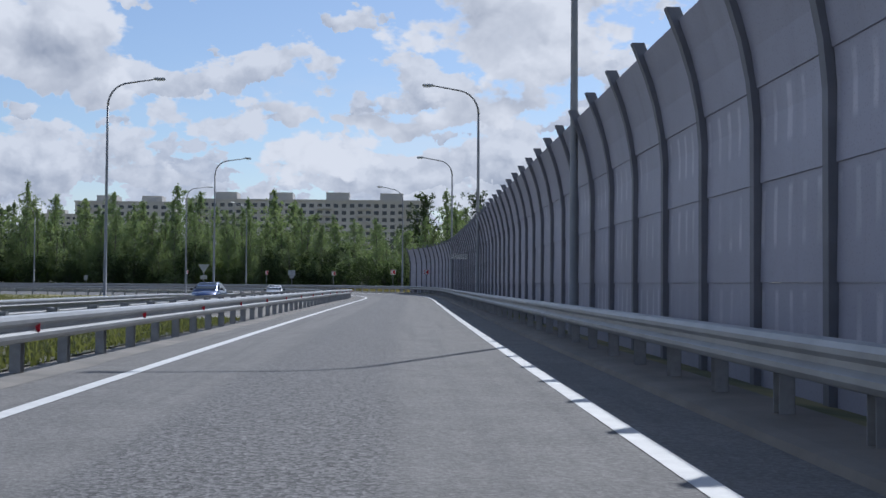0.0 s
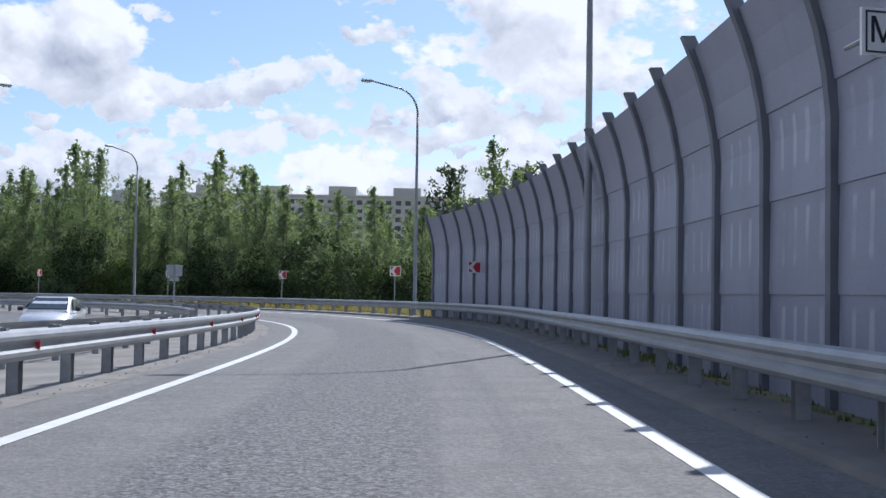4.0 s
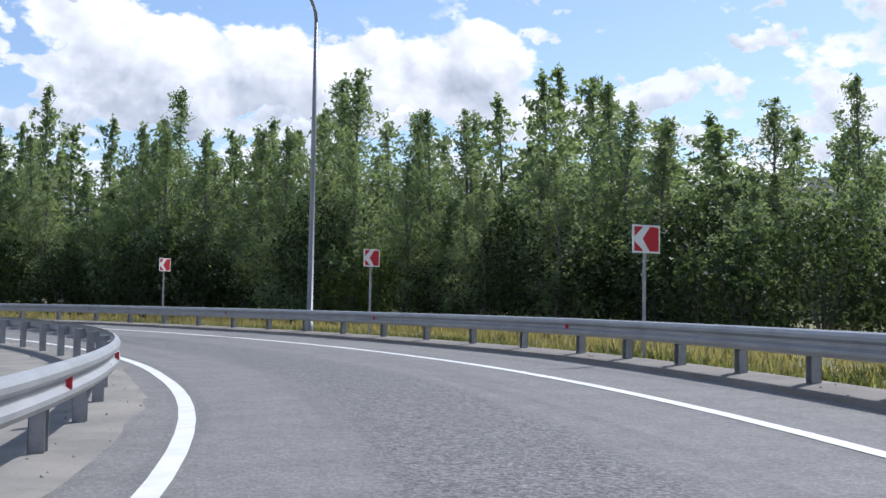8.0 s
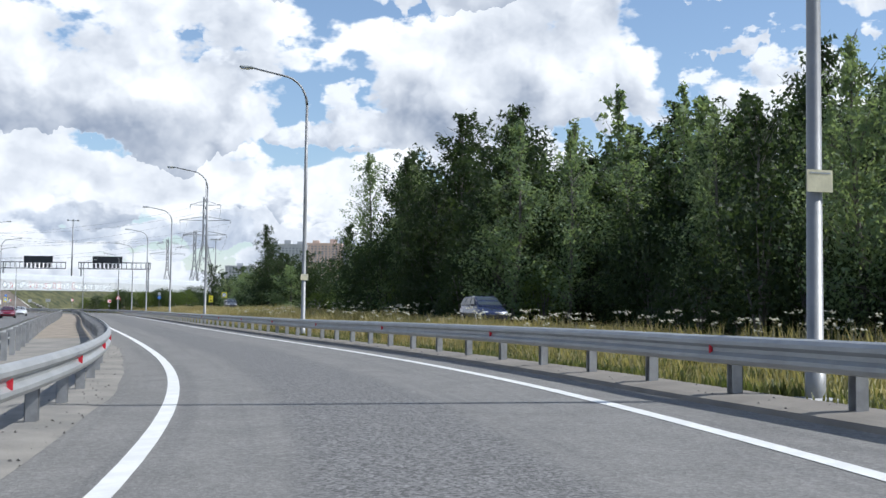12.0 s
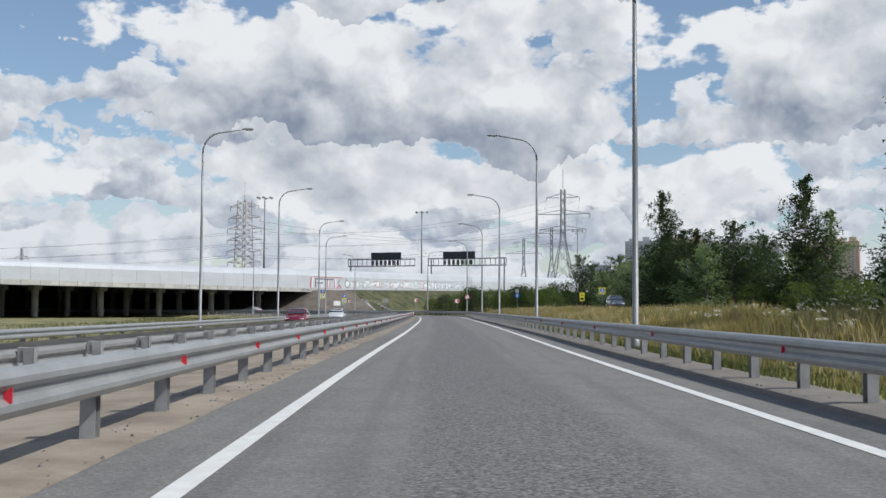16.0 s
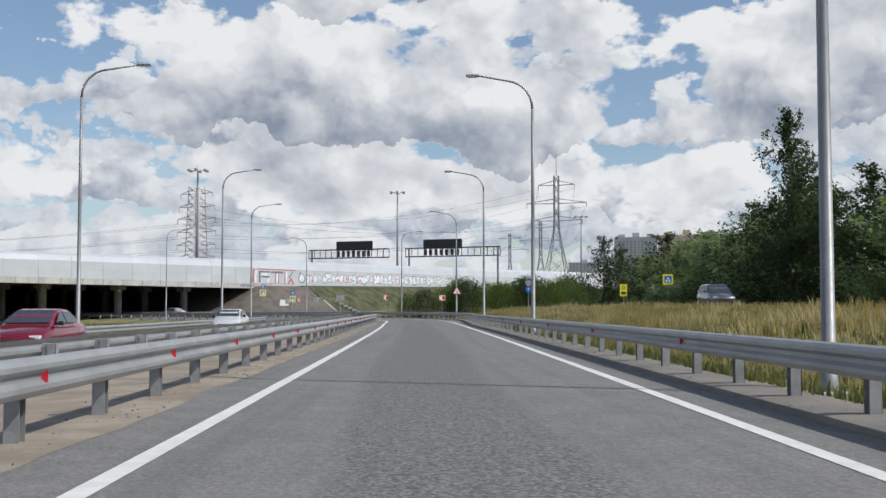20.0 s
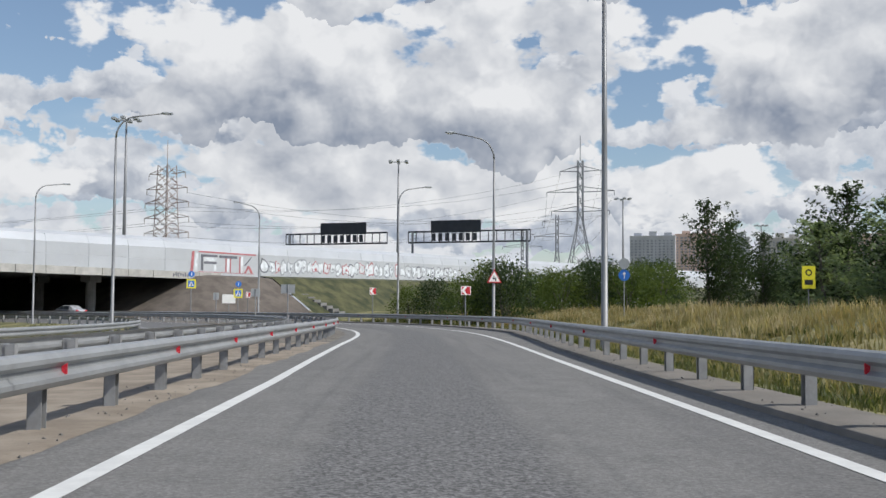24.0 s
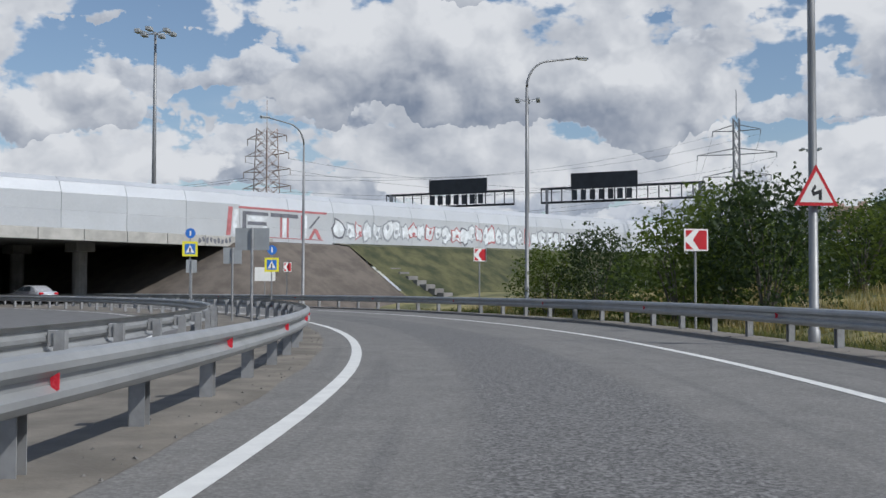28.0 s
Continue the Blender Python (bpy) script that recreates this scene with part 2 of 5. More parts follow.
KERB = material("kerb_asphalt", (0.16, 0.155, 0.148), 0.9, spread=0.25, grain=2.0, fine=30, bump=0.5)
GRASS = material("grass_ground", (0.10, 0.115, 0.04), 0.9, spread=0.4, grain=0.3, fine=5, bump=0.8, second=(0.27, 0.225, 0.10))
BANK_GRASS = material("bank_grass", (0.040, 0.052, 0.020), 0.9, spread=0.5, grain=0.4, fine=5, bump=0.8, second=(0.095, 0.088, 0.038))
EARTH = material("brown_earth", (0.118, 0.10, 0.084), 0.95, spread=0.35, grain=0.6, fine=8, bump=0.8)
ZINC = material("galvanised_steel", (0.31, 0.32, 0.325), 0.45, 0.25, spread=0.16, grain=1.6, fine=35)
ZINC_DARK = material("weathered_steel_post", (0.31, 0.315, 0.32), 0.65, 0.25, spread=0.22, grain=4, fine=30)
POLE = material("lamp_pole_steel", (0.25, 0.255, 0.26), 0.5, 0.3, spread=0.12, grain=2, fine=20)
GREY_BACK = material("sign_back", (0.36, 0.38, 0.39), 0.55, 0.3, spread=0.1, grain=3)
WHITE = material("white_sign_face", (0.82, 0.82, 0.80), 0.4, spread=0.05, grain=4)
RED = material("red_sign_face", (0.50, 0.025, 0.035), 0.4, spread=0.1, grain=4)
REFLECTOR = material("red_reflector", (0.62, 0.03, 0.05), 0.25, spread=0.1, grain=20)
YELLOW = material("yellow_sign_face", (0.82, 0.72, 0.04), 0.4, spread=0.06, grain=4)
BLUE = material("blue_sign_face", (0.03, 0.16, 0.55), 0.4, spread=0.06, grain=4)
BLACK = material("black_paint", (0.02, 0.02, 0.022), 0.5, spread=0.1, grain=6)


def panel_material():
    """Painted metal panels with pale vertical reflections put into the colour, and grime."""
    m = material("noise_wall_panel", (0.315, 0.32, 0.395), 0.5, 0.1, spread=0.10, grain=0.6, fine=30, random_tint=0.14)
    g = Graph(m.node_tree, True)
    bsdf = next(n for n in g.nodes if n.type == "BSDF_PRINCIPLED")
    old = bsdf.inputs["Base Color"].links[0].from_socket
    sep = g.add("ShaderNodeSeparateXYZ", Vector=g.add("ShaderNodeNewGeometry").outputs["Position"])
    y, z = sep.outputs[1], sep.outputs[2]
    where = g.noise(g.add("ShaderNodeCombineXYZ", X=g.math("MULTIPLY", y, 0.5), Y=g.math("MULTIPLY", z, 0.9), Z=4.0).outputs[0], 1.0, 3.0, 0.5)
    # reflections painted as pale vertical streaks in the upper part of each row of panels
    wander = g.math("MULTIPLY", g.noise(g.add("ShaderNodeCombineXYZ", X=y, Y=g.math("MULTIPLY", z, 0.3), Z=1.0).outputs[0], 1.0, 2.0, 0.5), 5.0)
    sheen = g.step(g.math("SINE", g.math("ADD", g.math("MULTIPLY", y, 2 * math.pi * 2.15), wander)), 0.45, 0.95)
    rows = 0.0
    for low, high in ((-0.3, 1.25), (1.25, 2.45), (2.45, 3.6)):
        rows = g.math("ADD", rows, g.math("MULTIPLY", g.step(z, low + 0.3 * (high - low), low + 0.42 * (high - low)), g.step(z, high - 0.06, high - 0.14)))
    fac = g.math("MULTIPLY", g.math("MULTIPLY", sheen, rows), g.step(where, 0.38, 0.62, (0.05, 0.5)))
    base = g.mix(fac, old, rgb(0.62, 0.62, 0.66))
    holes = g.add("ShaderNodeTexVoronoi", Vector=g.add("ShaderNodeNewGeometry").outputs["Position"], Scale=24.0).outputs["Distance"]
    base = g.mix(g.step(holes, 0.30, 0.16, (0.0, 0.35)), base, rgb(0.16, 0.16, 0.185))
    drip = g.noise(g.add("ShaderNodeCombineXYZ", X=g.math("MULTIPLY", y, 2.2), Y=g.math("MULTIPLY", z, 0.3), Z=9.0).outputs[0], 1.0, 4.0, 0.6)
    g.put(bsdf.inputs["Base Color"], g.mix(g.step(drip, 0.52, 0.75, (0.0, 0.3)), base, rgb(0.20, 0.20, 0.23)))
    return m


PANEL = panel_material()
RIB = material("noise_wall_pillar", (0.16, 0.165, 0.19), 0.6, 0.3, spread=0.15, grain=2)
DECK_WALL = material("pale_metal_barrier", (0.57, 0.59, 0.61), 0.42, 0.25, spread=0.06, grain=0.3, fine=8, random_tint=0.12)
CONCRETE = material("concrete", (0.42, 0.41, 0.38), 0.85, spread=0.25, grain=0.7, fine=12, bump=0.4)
CONCRETE_DARK = material("dark_concrete", (0.20, 0.195, 0.185), 0.9, spread=0.3, grain=0.5, fine=10)
FACADE = material("apartment_panels", (0.52, 0.50, 0.47), 0.85, spread=0.12, grain=0.06, fine=0.6)
FACADE_RED = material("brick_tower", (0.62, 0.47, 0.40), 0.85, spread=0.12, grain=0.06, fine=0.6)
FACADE_GREY = material("grey_tower", (0.50, 0.51, 0.54), 0.85, spread=0.12, grain=0.06, fine=0.6)
GLASS_FAR = material("hazy_window_glass", (0.27, 0.29, 0.33), 0.4, 0.0, spread=0.2, grain=0.3)
GLASS_DARK = material("window_glass", (0.04, 0.05, 0.06), 0.12, 0.0, spread=0.2, grain=0.3)
BARK = material("birch_bark", (0.13, 0.12, 0.105), 0.85, spread=0.5, grain=2.0, fine=14)
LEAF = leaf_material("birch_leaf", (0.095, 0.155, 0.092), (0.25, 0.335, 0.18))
LEAF_DARK = leaf_material("dark_leaf", (0.020, 0.038, 0.019), (0.058, 0.092, 0.040))
LEAF_BUSH = leaf_material("willow_leaf", (0.05, 0.085, 0.022), (0.12, 0.17, 0.045))
BLADE = leaf_material("dry_grass_blade", (0.14, 0.14, 0.062), (0.34, 0.305, 0.165))
BLADE_RUST = leaf_material("rusty_seed_head", (0.19, 0.155, 0.07), (0.38, 0.31, 0.155))
BLADE_WEED = leaf_material("low_weed_leaf", (0.035, 0.06, 0.02), (0.10, 0.13, 0.045))
BLADE_PALE = leaf_material("straw_stalk", (0.28, 0.25, 0.15), (0.52, 0.46, 0.29))
BLADE_GREEN = leaf_material("green_grass_blade", (0.065, 0.095, 0.035), (0.17, 0.185, 0.08))
DARK_STEEL = material("dark_painted_steel", (0.035, 0.04, 0.05), 0.5, 0.3, spread=0.2, grain=1)
PYLON = material("pylon_steel", (0.24, 0.25, 0.27), 0.5, 0.5, spread=0.15, grain=0.5)
PYLON_RED = material("red_white_pylon", (0.36, 0.29, 0.26), 0.6, 0.2, spread=0.3, grain=0.12)
TYRE = material("tyre_rubber", (0.025, 0.025, 0.026), 0.8, spread=0.2, grain=10)
RIM = material("alloy_rim", (0.5, 0.5, 0.52), 0.3, 0.9, spread=0.1, grain=10)
LAMP_RED = material("tail_lamp", (0.45, 0.02, 0.03), 0.15, spread=0.1, grain=20)
LAMP_CLEAR = material("head_lamp", (0.75, 0.77, 0.8), 0.1, 0.2, spread=0.05, grain=20)
GRAFFITI = material("faded_red_paint", (0.45, 0.16, 0.17), 0.7, spread=0.3, grain=1.5)
GRAFFITI_DARK = material("dark_spray_paint", (0.15, 0.155, 0.18), 0.7, spread=0.3, grain=1.5)
GRAFFITI_GREY = material("grey_spray_paint", (0.33, 0.35, 0.38), 0.7, spread=0.25, grain=1.5)
GRAFFITI_PALE = material("pale_spray_paint", (0.68, 0.71, 0.74), 0.7, spread=0.3, grain=1.5)


def car_paint(name, colour):
    return material(name, colour, 0.28, 0.35, spread=0.05, grain=2, coat=0.8)


# ---- helpers for geometry ----
def mesh_of(name, bm, mat, smooth=False):
    me = bpy.data.meshes.new(name)
    bm.to_mesh(me)
    bm.free()
    me.materials.append(mat)
    if smooth:
        for p in me.polygons:
            p.use_smooth = True
    return me


def part(name, bm, mat, parent=None, label="", smooth=False, m=None):
    ob = new(name, mesh_of(name, bm, mat, smooth))
    if parent:
        ob.parent = parent
    if m is not None:
        ob.matrix_basis = m
    if label:
        ob["label"] = label
    return ob


def share(name, me, parent=None, m=None):
    ob = new(name, me)
    if parent:
        ob.parent = parent
    if m is not None:
        ob.matrix_basis = m
    return ob


def empty(name, label="", category="", group="", kind="", m=None):
    ob = new(name)
    ob.empty_display_size = 0.2
    if m is not None:
        ob.matrix_basis = m
    return tagged(ob, label, category, group, kind)


def box(bm, x0, x1, y0, y1, z0, z1, bevel=0.0):
    r = bmesh.ops.create_cube(bm, size=1.0)
    vs = r["verts"]
    for v in vs:
        v.co = Vector(((x0 + x1) / 2 + v.co.x * (x1 - x0), (y0 + y1) / 2 + v.co.y * (y1 - y0), (z0 + z1) / 2 + v.co.z * (z1 - z0)))
    if bevel:
        es = list({e for v in vs for e in v.link_edges})
        bmesh.ops.bevel(bm, geom=es, offset=bevel, segments=1, affect="EDGES")
    return vs


def tube(bm, points, radii, sides=8, caps=True):
    """A tapered tube along points."""
    rings = []
    points = [Vector(p) for p in points]
    for k, p in enumerate(points):
        ahead = (points[min(k + 1, len(points) - 1)] - points[max(k - 1, 0)]).normalized()
        side = ahead.cross(Vector((0.13, 0.21, 1.0)) if abs(ahead.z) < 0.95 else Vector((0, 1, 0))).normalized()
        over = side.cross(ahead)
        r = radii[k] if isinstance(radii, (list, tuple)) else radii
        rings.append([bm.verts.new(p + (side * math.cos(a) + over * math.sin(a)) * r) for a in [2 * math.pi * i / sides for i in range(sides)]])
    for a, b in zip(rings, rings[1:]):
        for i in range(sides):
            bm.faces.new((a[i], a[(i + 1) % sides], b[(i + 1) % sides], b[i]))
    if caps:
        bm.faces.new(rings[0][::-1])
        bm.faces.new(rings[-1])


# ---- the line of the road ----
BENDS = [-0.11, -0.19, -0.19, -0.17, 0.02, 0.11, 1.34, 5.85, 10.47, 17.27, 17.59, 15.12, 18.57, 9.38, 6.79, 1.27, 0.16, -0.19, -0.45, -0.15, 0.41, 0.19, 0.04, 0.13, 0.27, 0.21, -0.91, 2.36, 7.66, 8.82, 9.61, 10.76, 11.82, 12.41, 12.53, 12.52]
S0, S1 = -130, 640
ROAD = {}
x, y, h = 9.135, -6.420, 0.03688
for s in range(0, S1 + 2):
    k = np.interp(s, np.arange(len(BENDS)) * 15.0, BENDS) / 1000.0
    if h > radians(172):
        k = 0.0
    h += k
    x, y = x - math.sin(h), y + math.cos(h)
    ROAD[s + 1] = (x, y, h)
for s in range(S0 - 1, 1):
    x, y, h = ROAD[1]
    ROAD[s] = (x - math.sin(h) * (s - 1), y + math.cos(h) * (s - 1), h)


def bank(s):
    return math.tan(radians(1.6)) * float(np.interp(s, [75, 110, 205, 235], [0, 1, 1, 0]))


def spot(s, off, z=0.0):
    """The place at s metres along the road, off metres to its right, z above its surface."""
    i = int(math.floor(s))
    f = s - i
    (ax, ay, ah), (bx, by, bh) = ROAD[max(S0, min(S1, i))], ROAD[max(S0, min(S1, i + 1))]
    px, py, ph = ax + (bx - ax) * f, ay + (by - ay) * f, ah + (bh - ah) * f
    return Vector((px + math.cos(ph) * off, py + math.sin(ph) * off, z + bank(s) * max(-9.0, min(9.0, off))))


def turn_at(s):
    return math.degrees(ROAD[max(S0, min(S1, int(round(s))))][2])


def stand(s, off, z=0.0, turn=0.0):
    """A pose on the road's frame: x to its right, y along it."""
    p = spot(s, off, z)
    return pose(p.x, p.y, p.z, 0, 0, turn_at(s) + turn)


def sweep(bm, s0, s1, profile, step=2.0, closed=False, uv=None):
    """Sweeps a profile of (off, z), or of functions of s, along the road."""
    n = max(1, int(math.ceil((s1 - s0) / step)))
    rows = []
    for k in range(n + 1):
        s = s0 + (s1 - s0) * k / n
        row = []
        for off, z in profile:
            o = off(s) if callable(off) else off
            row.append((bm.verts.new(spot(s, o, z(s) if callable(z) else z)), o, s))
        rows.append(row)
    lay = bm.loops.layers.uv.verify() if uv else None
    m = len(profile)
    for a, b in zip(rows, rows[1:]):
        for i in range(m if closed else m - 1):
            j = (i + 1) % m
            f = bm.faces.new((a[i][0], a[j][0], b[j][0], b[i][0]))
            if lay:
                for loop, q in zip(f.loops, (a[i], a[j], b[j], b[i])):
                    loop[lay].uv = (q[1], q[2])
    if closed:
        bm.faces.new([q[0] for q in rows[0]][::-1])
        bm.faces.new([q[0] for q in rows[-1]])
    return rows


def strip(name, s0, s1, profile, mat, label, category, kind="structure", step=2.0, parent=None):
    bm = bmesh.new()
    sweep(bm, s0, s1, profile, step, uv=True)
    ob = part(name, bm, mat, parent)
    if not parent:
        tagged(ob, label, category, "", kind)
    return ob


def right_rail(s):
    return float(np.interp(s, [100, 118, 140, 152, 182, 203, 380, 398, 414, 421, 434, 447, 470, 520], [4.2, 4.65, 5.0, 5.65, 5.75, 4.3, 4.3, 4.55, 5.25, 5.9, 6.4, 7.0, 6.8, 6.0]))


LEFT_RAIL, SECOND_RAIL, FAR_RAIL = -4.1, -6.4, -15.4
WALL_END = 129.0
END = 600


def side_level(s):
    return float(np.interp(s, [120, 200, 250, 300, 340, 430, 470], [-0.3, -0.25, 0.45, 0.95, 1.2, 1.3, 1.0]))


def outer_z(s, d):
    """The land's height d metres outside the outer guardrail."""
    far = side_level(s)
    return float(np.interp(d, [0.36, 1.1, 3.0, 6.5, 13.0, 60.0, 72.0], [0.082, -0.04, -0.25, far * 0.5 - 0.15, far, far, -1.1]))


def land_z(x, y):
    """The land's height at any place outside the bends."""
    best = min(range(118, 471, 2), key=lambda q: (ROAD[q][0] - x) ** 2 + (ROAD[q][1] - y) ** 2)
    rx, ry, rh = ROAD[best]
    off = (x - rx) * math.cos(rh) + (y - ry) * math.sin(rh)
    if best in (118, 470) or off < 0:
        return -0.8
    return max(-0.8, outer_z(best, off - right_rail(best)) + bank(best) * 9.0)


# ---- setting: ground, carriageways, verges ----
def ground():
    bm = bmesh.new()
    for x0, x1, y0, y1, n in ((-2600, 1800, -1500, 2600, 44),):
        for i in range(n):
            for j in range(n):
                xs = [x0 + (x1 - x0) * (i + a) / n for a in (0, 1)]
                ys = [y0 + (y1 - y0) * (j + a) / n for a in (0, 1)]
                bm.faces.new([bm.verts.new((xs[a], ys[b], -0.8)) for a, b in ((0, 0), (1, 0), (1, 1), (0, 1))])
    bmesh.ops.remove_doubles(bm, verts=bm.verts, dist=0.01)
    return tagged(part("ground", bm, GRASS), "grassy ground with dry yellow patches", "ground", "", "structure")


def median_edge(s):
    """The crumbled edge of the lane."""
    return -3.6 + 0.16 * noise.noise(Vector((s * 0.23, 1.0, 0.0))) + 0.09 * noise.noise(Vector((s * 1.1, 5.0, 0.0)))


ground()
road = strip("road", S0, END, [(-3.75, 0.0), (-1.2, 0.0), (1.2, 0.0), (lambda s: right_rail(s) - 0.5, 0.0)], ASPHALT, "grey worn asphalt ramp with one wide lane", "road", step=1.5)
for s0, s1, mat, label in ((S0, 236, GREY_DIRT, "grey dusty median strip under the guardrails"), (236, 402, SAND, "sandy beige median strip under the guardrails"), (402, END, DARK_DIRT, "dark brown dirt median strip under the guardrails")):
    strip("verge_median", s0, s1, [(-7.6, -0.09), (-6.0, -0.04), (-5.0, -0.02), (-4.1, 0.02), (lambda s: median_edge(s) - 0.12, 0.012), (lambda s: median_edge(s) + 0.04, 0.003)], mat, label, "verge", step=0.9)
strip("lawn_median", S0, 37, [(-6.95, -0.04), (-5.6, 0.0), (-4.35, 0.035)], BANK_GRASS, "short green grass on the median", "verge")
strip("verge_outer", S0, END, [(lambda s: right_rail(s) - 0.55, -0.03), (lambda s: right_rail(s) - 0.51, 0.065), (lambda s: right_rail(s) - 0.36, 0.085), (lambda s: right_rail(s) + 0.05, 0.10), (lambda s: right_rail(s) + 0.38, 0.09), (lambda s: right_rail(s) + 0.6, 0.0)], SHOULDER, "dusty paved shoulder strip under the outer guardrail", "verge")
strip("slope_outer", S0, 119, [(lambda s: right_rail(s) + 0.36, 0.082), (lambda s: right_rail(s) + 3.0, -0.25), (lambda s: right_rail(s) + 10.0, -1.15)], GRASS, "grassy slope falling from the shoulder", "verge", step=3.0)
strip("meadow_outer", 118, 480, [((lambda s, d=d: right_rail(s) + d), (lambda s, d=d: outer_z(s, d))) for d in (0.36, 1.1, 3.0, 6.5, 10.0, 13.0, 30.0, 60.0, 72.0)], GRASS, "rough meadow with dry yellow grass outside the ramp", "meadow", step=3.0)
strip("road_opposite", S0, END, [(FAR_RAIL + 0.7, -0.31), (-11.0, -0.2), (-7.5, -0.085)], ASPHALT_FAR, "grey asphalt carriageway of the opposite direction", "road", step=3.0)
strip("slope_inner", S0, END, [(FAR_RAIL - 8.0, -0.95), (FAR_RAIL - 1.5, -0.36), (FAR_RAIL + 0.75, -0.315)], GRASS, "grassy verge beside the opposite carriageway", "verge", step=3.0)
def left_line(s):
    return float(np.interp(s, [50, 120, 150, 172, 195, 380, 400, 425, 450], [-2.7, -2.62, -3.1, -2.95, -2.65, -2.75, -3.0, -2.85, -2.95]))


def right_line(s):
    return float(np.interp(s, [60, 105, 130, 150, 200, 262, 300, 385, 410, 435], [2.72, 2.75, 2.6, 2.8, 2.75, 2.8, 2.8, 3.05, 3.05, 3.35]))


for line in (left_line, right_line):
    strip("edge_line", S0, END, [((lambda s, line=line: line(s) - 0.095), 0.006), ((lambda s, line=line: line(s) + 0.095), 0.006)], PAINT, "", "", parent=road, step=1.5)
for off, z in ((FAR_RAIL + 1.3, -0.285), (-8.0, -0.095)):
    strip("edge_line_opposite", S0, END, [(off - 0.08, z), (off + 0.08, z)], PAINT, "solid white edge line", "road marking", step=3.0)


# ---- guardrails ----
BEAM = [(0.0, 0.42), (0.05, 0.44), (0.08, 0.485), (0.08, 0.53), (0.02, 0.575), (0.02, 0.625), (0.08, 0.67), (0.08, 0.715), (0.05, 0.76), (0.0, 0.78)]


def post_mesh():
    """A C-shaped steel post, 0.14 by 0.10 m."""
    bm = bmesh.new()
    box(bm, -0.07, 0.07, -0.08, -0.071, -0.3, 0.70)
    box(bm, -0.07, 0.07, 0.071, 0.08, -0.3, 0.70)
    box(bm, -0.07, -0.061, -0.08, 0.08, -0.3, 0.70)
    return mesh_of("post", bm, ZINC_DARK)


def spacer_mesh():
    bm = bmesh.new()
    box(bm, -0.06, 0.06, -0.055, 0.055, 0.50, 0.71, 0.01)
    return mesh_of("spacer", bm, ZINC_DARK)


def reflector_mesh():
    bm = bmesh.new()
    vs = [bm.verts.new(p) for p in ((0, -0.05, 0.62), (0.012, -0.05, 0.52), (0.06, -0.05, 0.545), (0.06, -0.05, 0.655))]
    bm.faces.new(vs)
    r = bmesh.ops.extrude_face_region(bm, geom=bm.faces[:])
    for v in [q for q in r["geom"] if isinstance(q, bmesh.types.BMVert)]:
        v.co.y += 0.012
    return mesh_of("reflector", bm, REFLECTOR)


POST, SPACER, REFLECT = post_mesh(), spacer_mesh(), reflector_mesh()


def guardrail(label, off, s0, s1, gap, side, drop=0.0, marks=0):
    """A W-beam rail on posts; side +1 turns the beam's face to the road's right."""
    rail = empty("guardrail", label, "guardrail", "guardrails", "")
    at = off if callable(off) else (lambda s: off)
    n = int((s1 - s0) / gap)
    for k in range(n + 1):
        s = s0 + k * gap
        m = stand(s, at(s), drop)
        share("post", POST, rail, m @ pose(0, 0, 0, 0, 0, 0 if side > 0 else 180))
        share("spacer", SPACER, rail, m @ pose(0.10 * side, 0, 0))
        if marks and k % marks == 0:
            share("reflector", REFLECT, rail, m @ pose(0.16 * side + (0.02 if side > 0 else -0.02), 0.2, 0, 0, 0, 0 if side > 0 else 180))
    span = gap * 4
    s = s0 - gap / 2
    while s < s1:
        e = min(s + span, s1 + gap / 2)
        bm = bmesh.new()
        prof = []
        for a, z in BEAM:
            prof.append(((lambda q, a=a: at(q) + side * (0.155 + a)), z + drop))
        back = []
        for a, z in BEAM[::-1]:
            back.append(((lambda q, a=a: at(q) + side * (0.151 + a)), z + drop))
        sweep(bm, s, e + 0.08, prof + back, gap / 2, closed=True)
        part("beam", bm, ZINC, rail)
        s = e
    return rail


guardrail("galvanised steel guardrail with red reflectors along the median", LEFT_RAIL, -99, 111, 2.0, 1, 0.0, 3)
guardrail("galvanised steel guardrail with red reflectors along the median bend", LEFT_RAIL, 113, 590, 2.7, 1, 0.0, 2)
guardrail("galvanised steel guardrail along the outer shoulder", right_rail, -98, 150, 2.0, -1, 0.05)
guardrail("galvanised steel guardrail along the outer shoulder of the bend", right_rail, 152, 590, 2.5, -1, 0.05, 4)
guardrail("galvanised steel guardrail of the opposite carriageway", SECOND_RAIL, -99, 590, 3.0, -1, -0.05)
guardrail("galvanised steel guardrail on the far edge of the opposite road", FAR_RAIL, -99, 590, 3.0, 1, -0.33)


# ---- noise wall ----
def wall_off(s):
    return float(np.interp(s, [60, 90, 118, 129], [5.2, 5.2, 5.45, 5.7]))


WALL_PROFILE = [(0.0, 0.0), (0.0, 3.2), (-0.05, 3.7), (-0.15, 4.2), (-0.29, 4.65), (-0.45, 5.05)]
WALL_GAP = 2.4


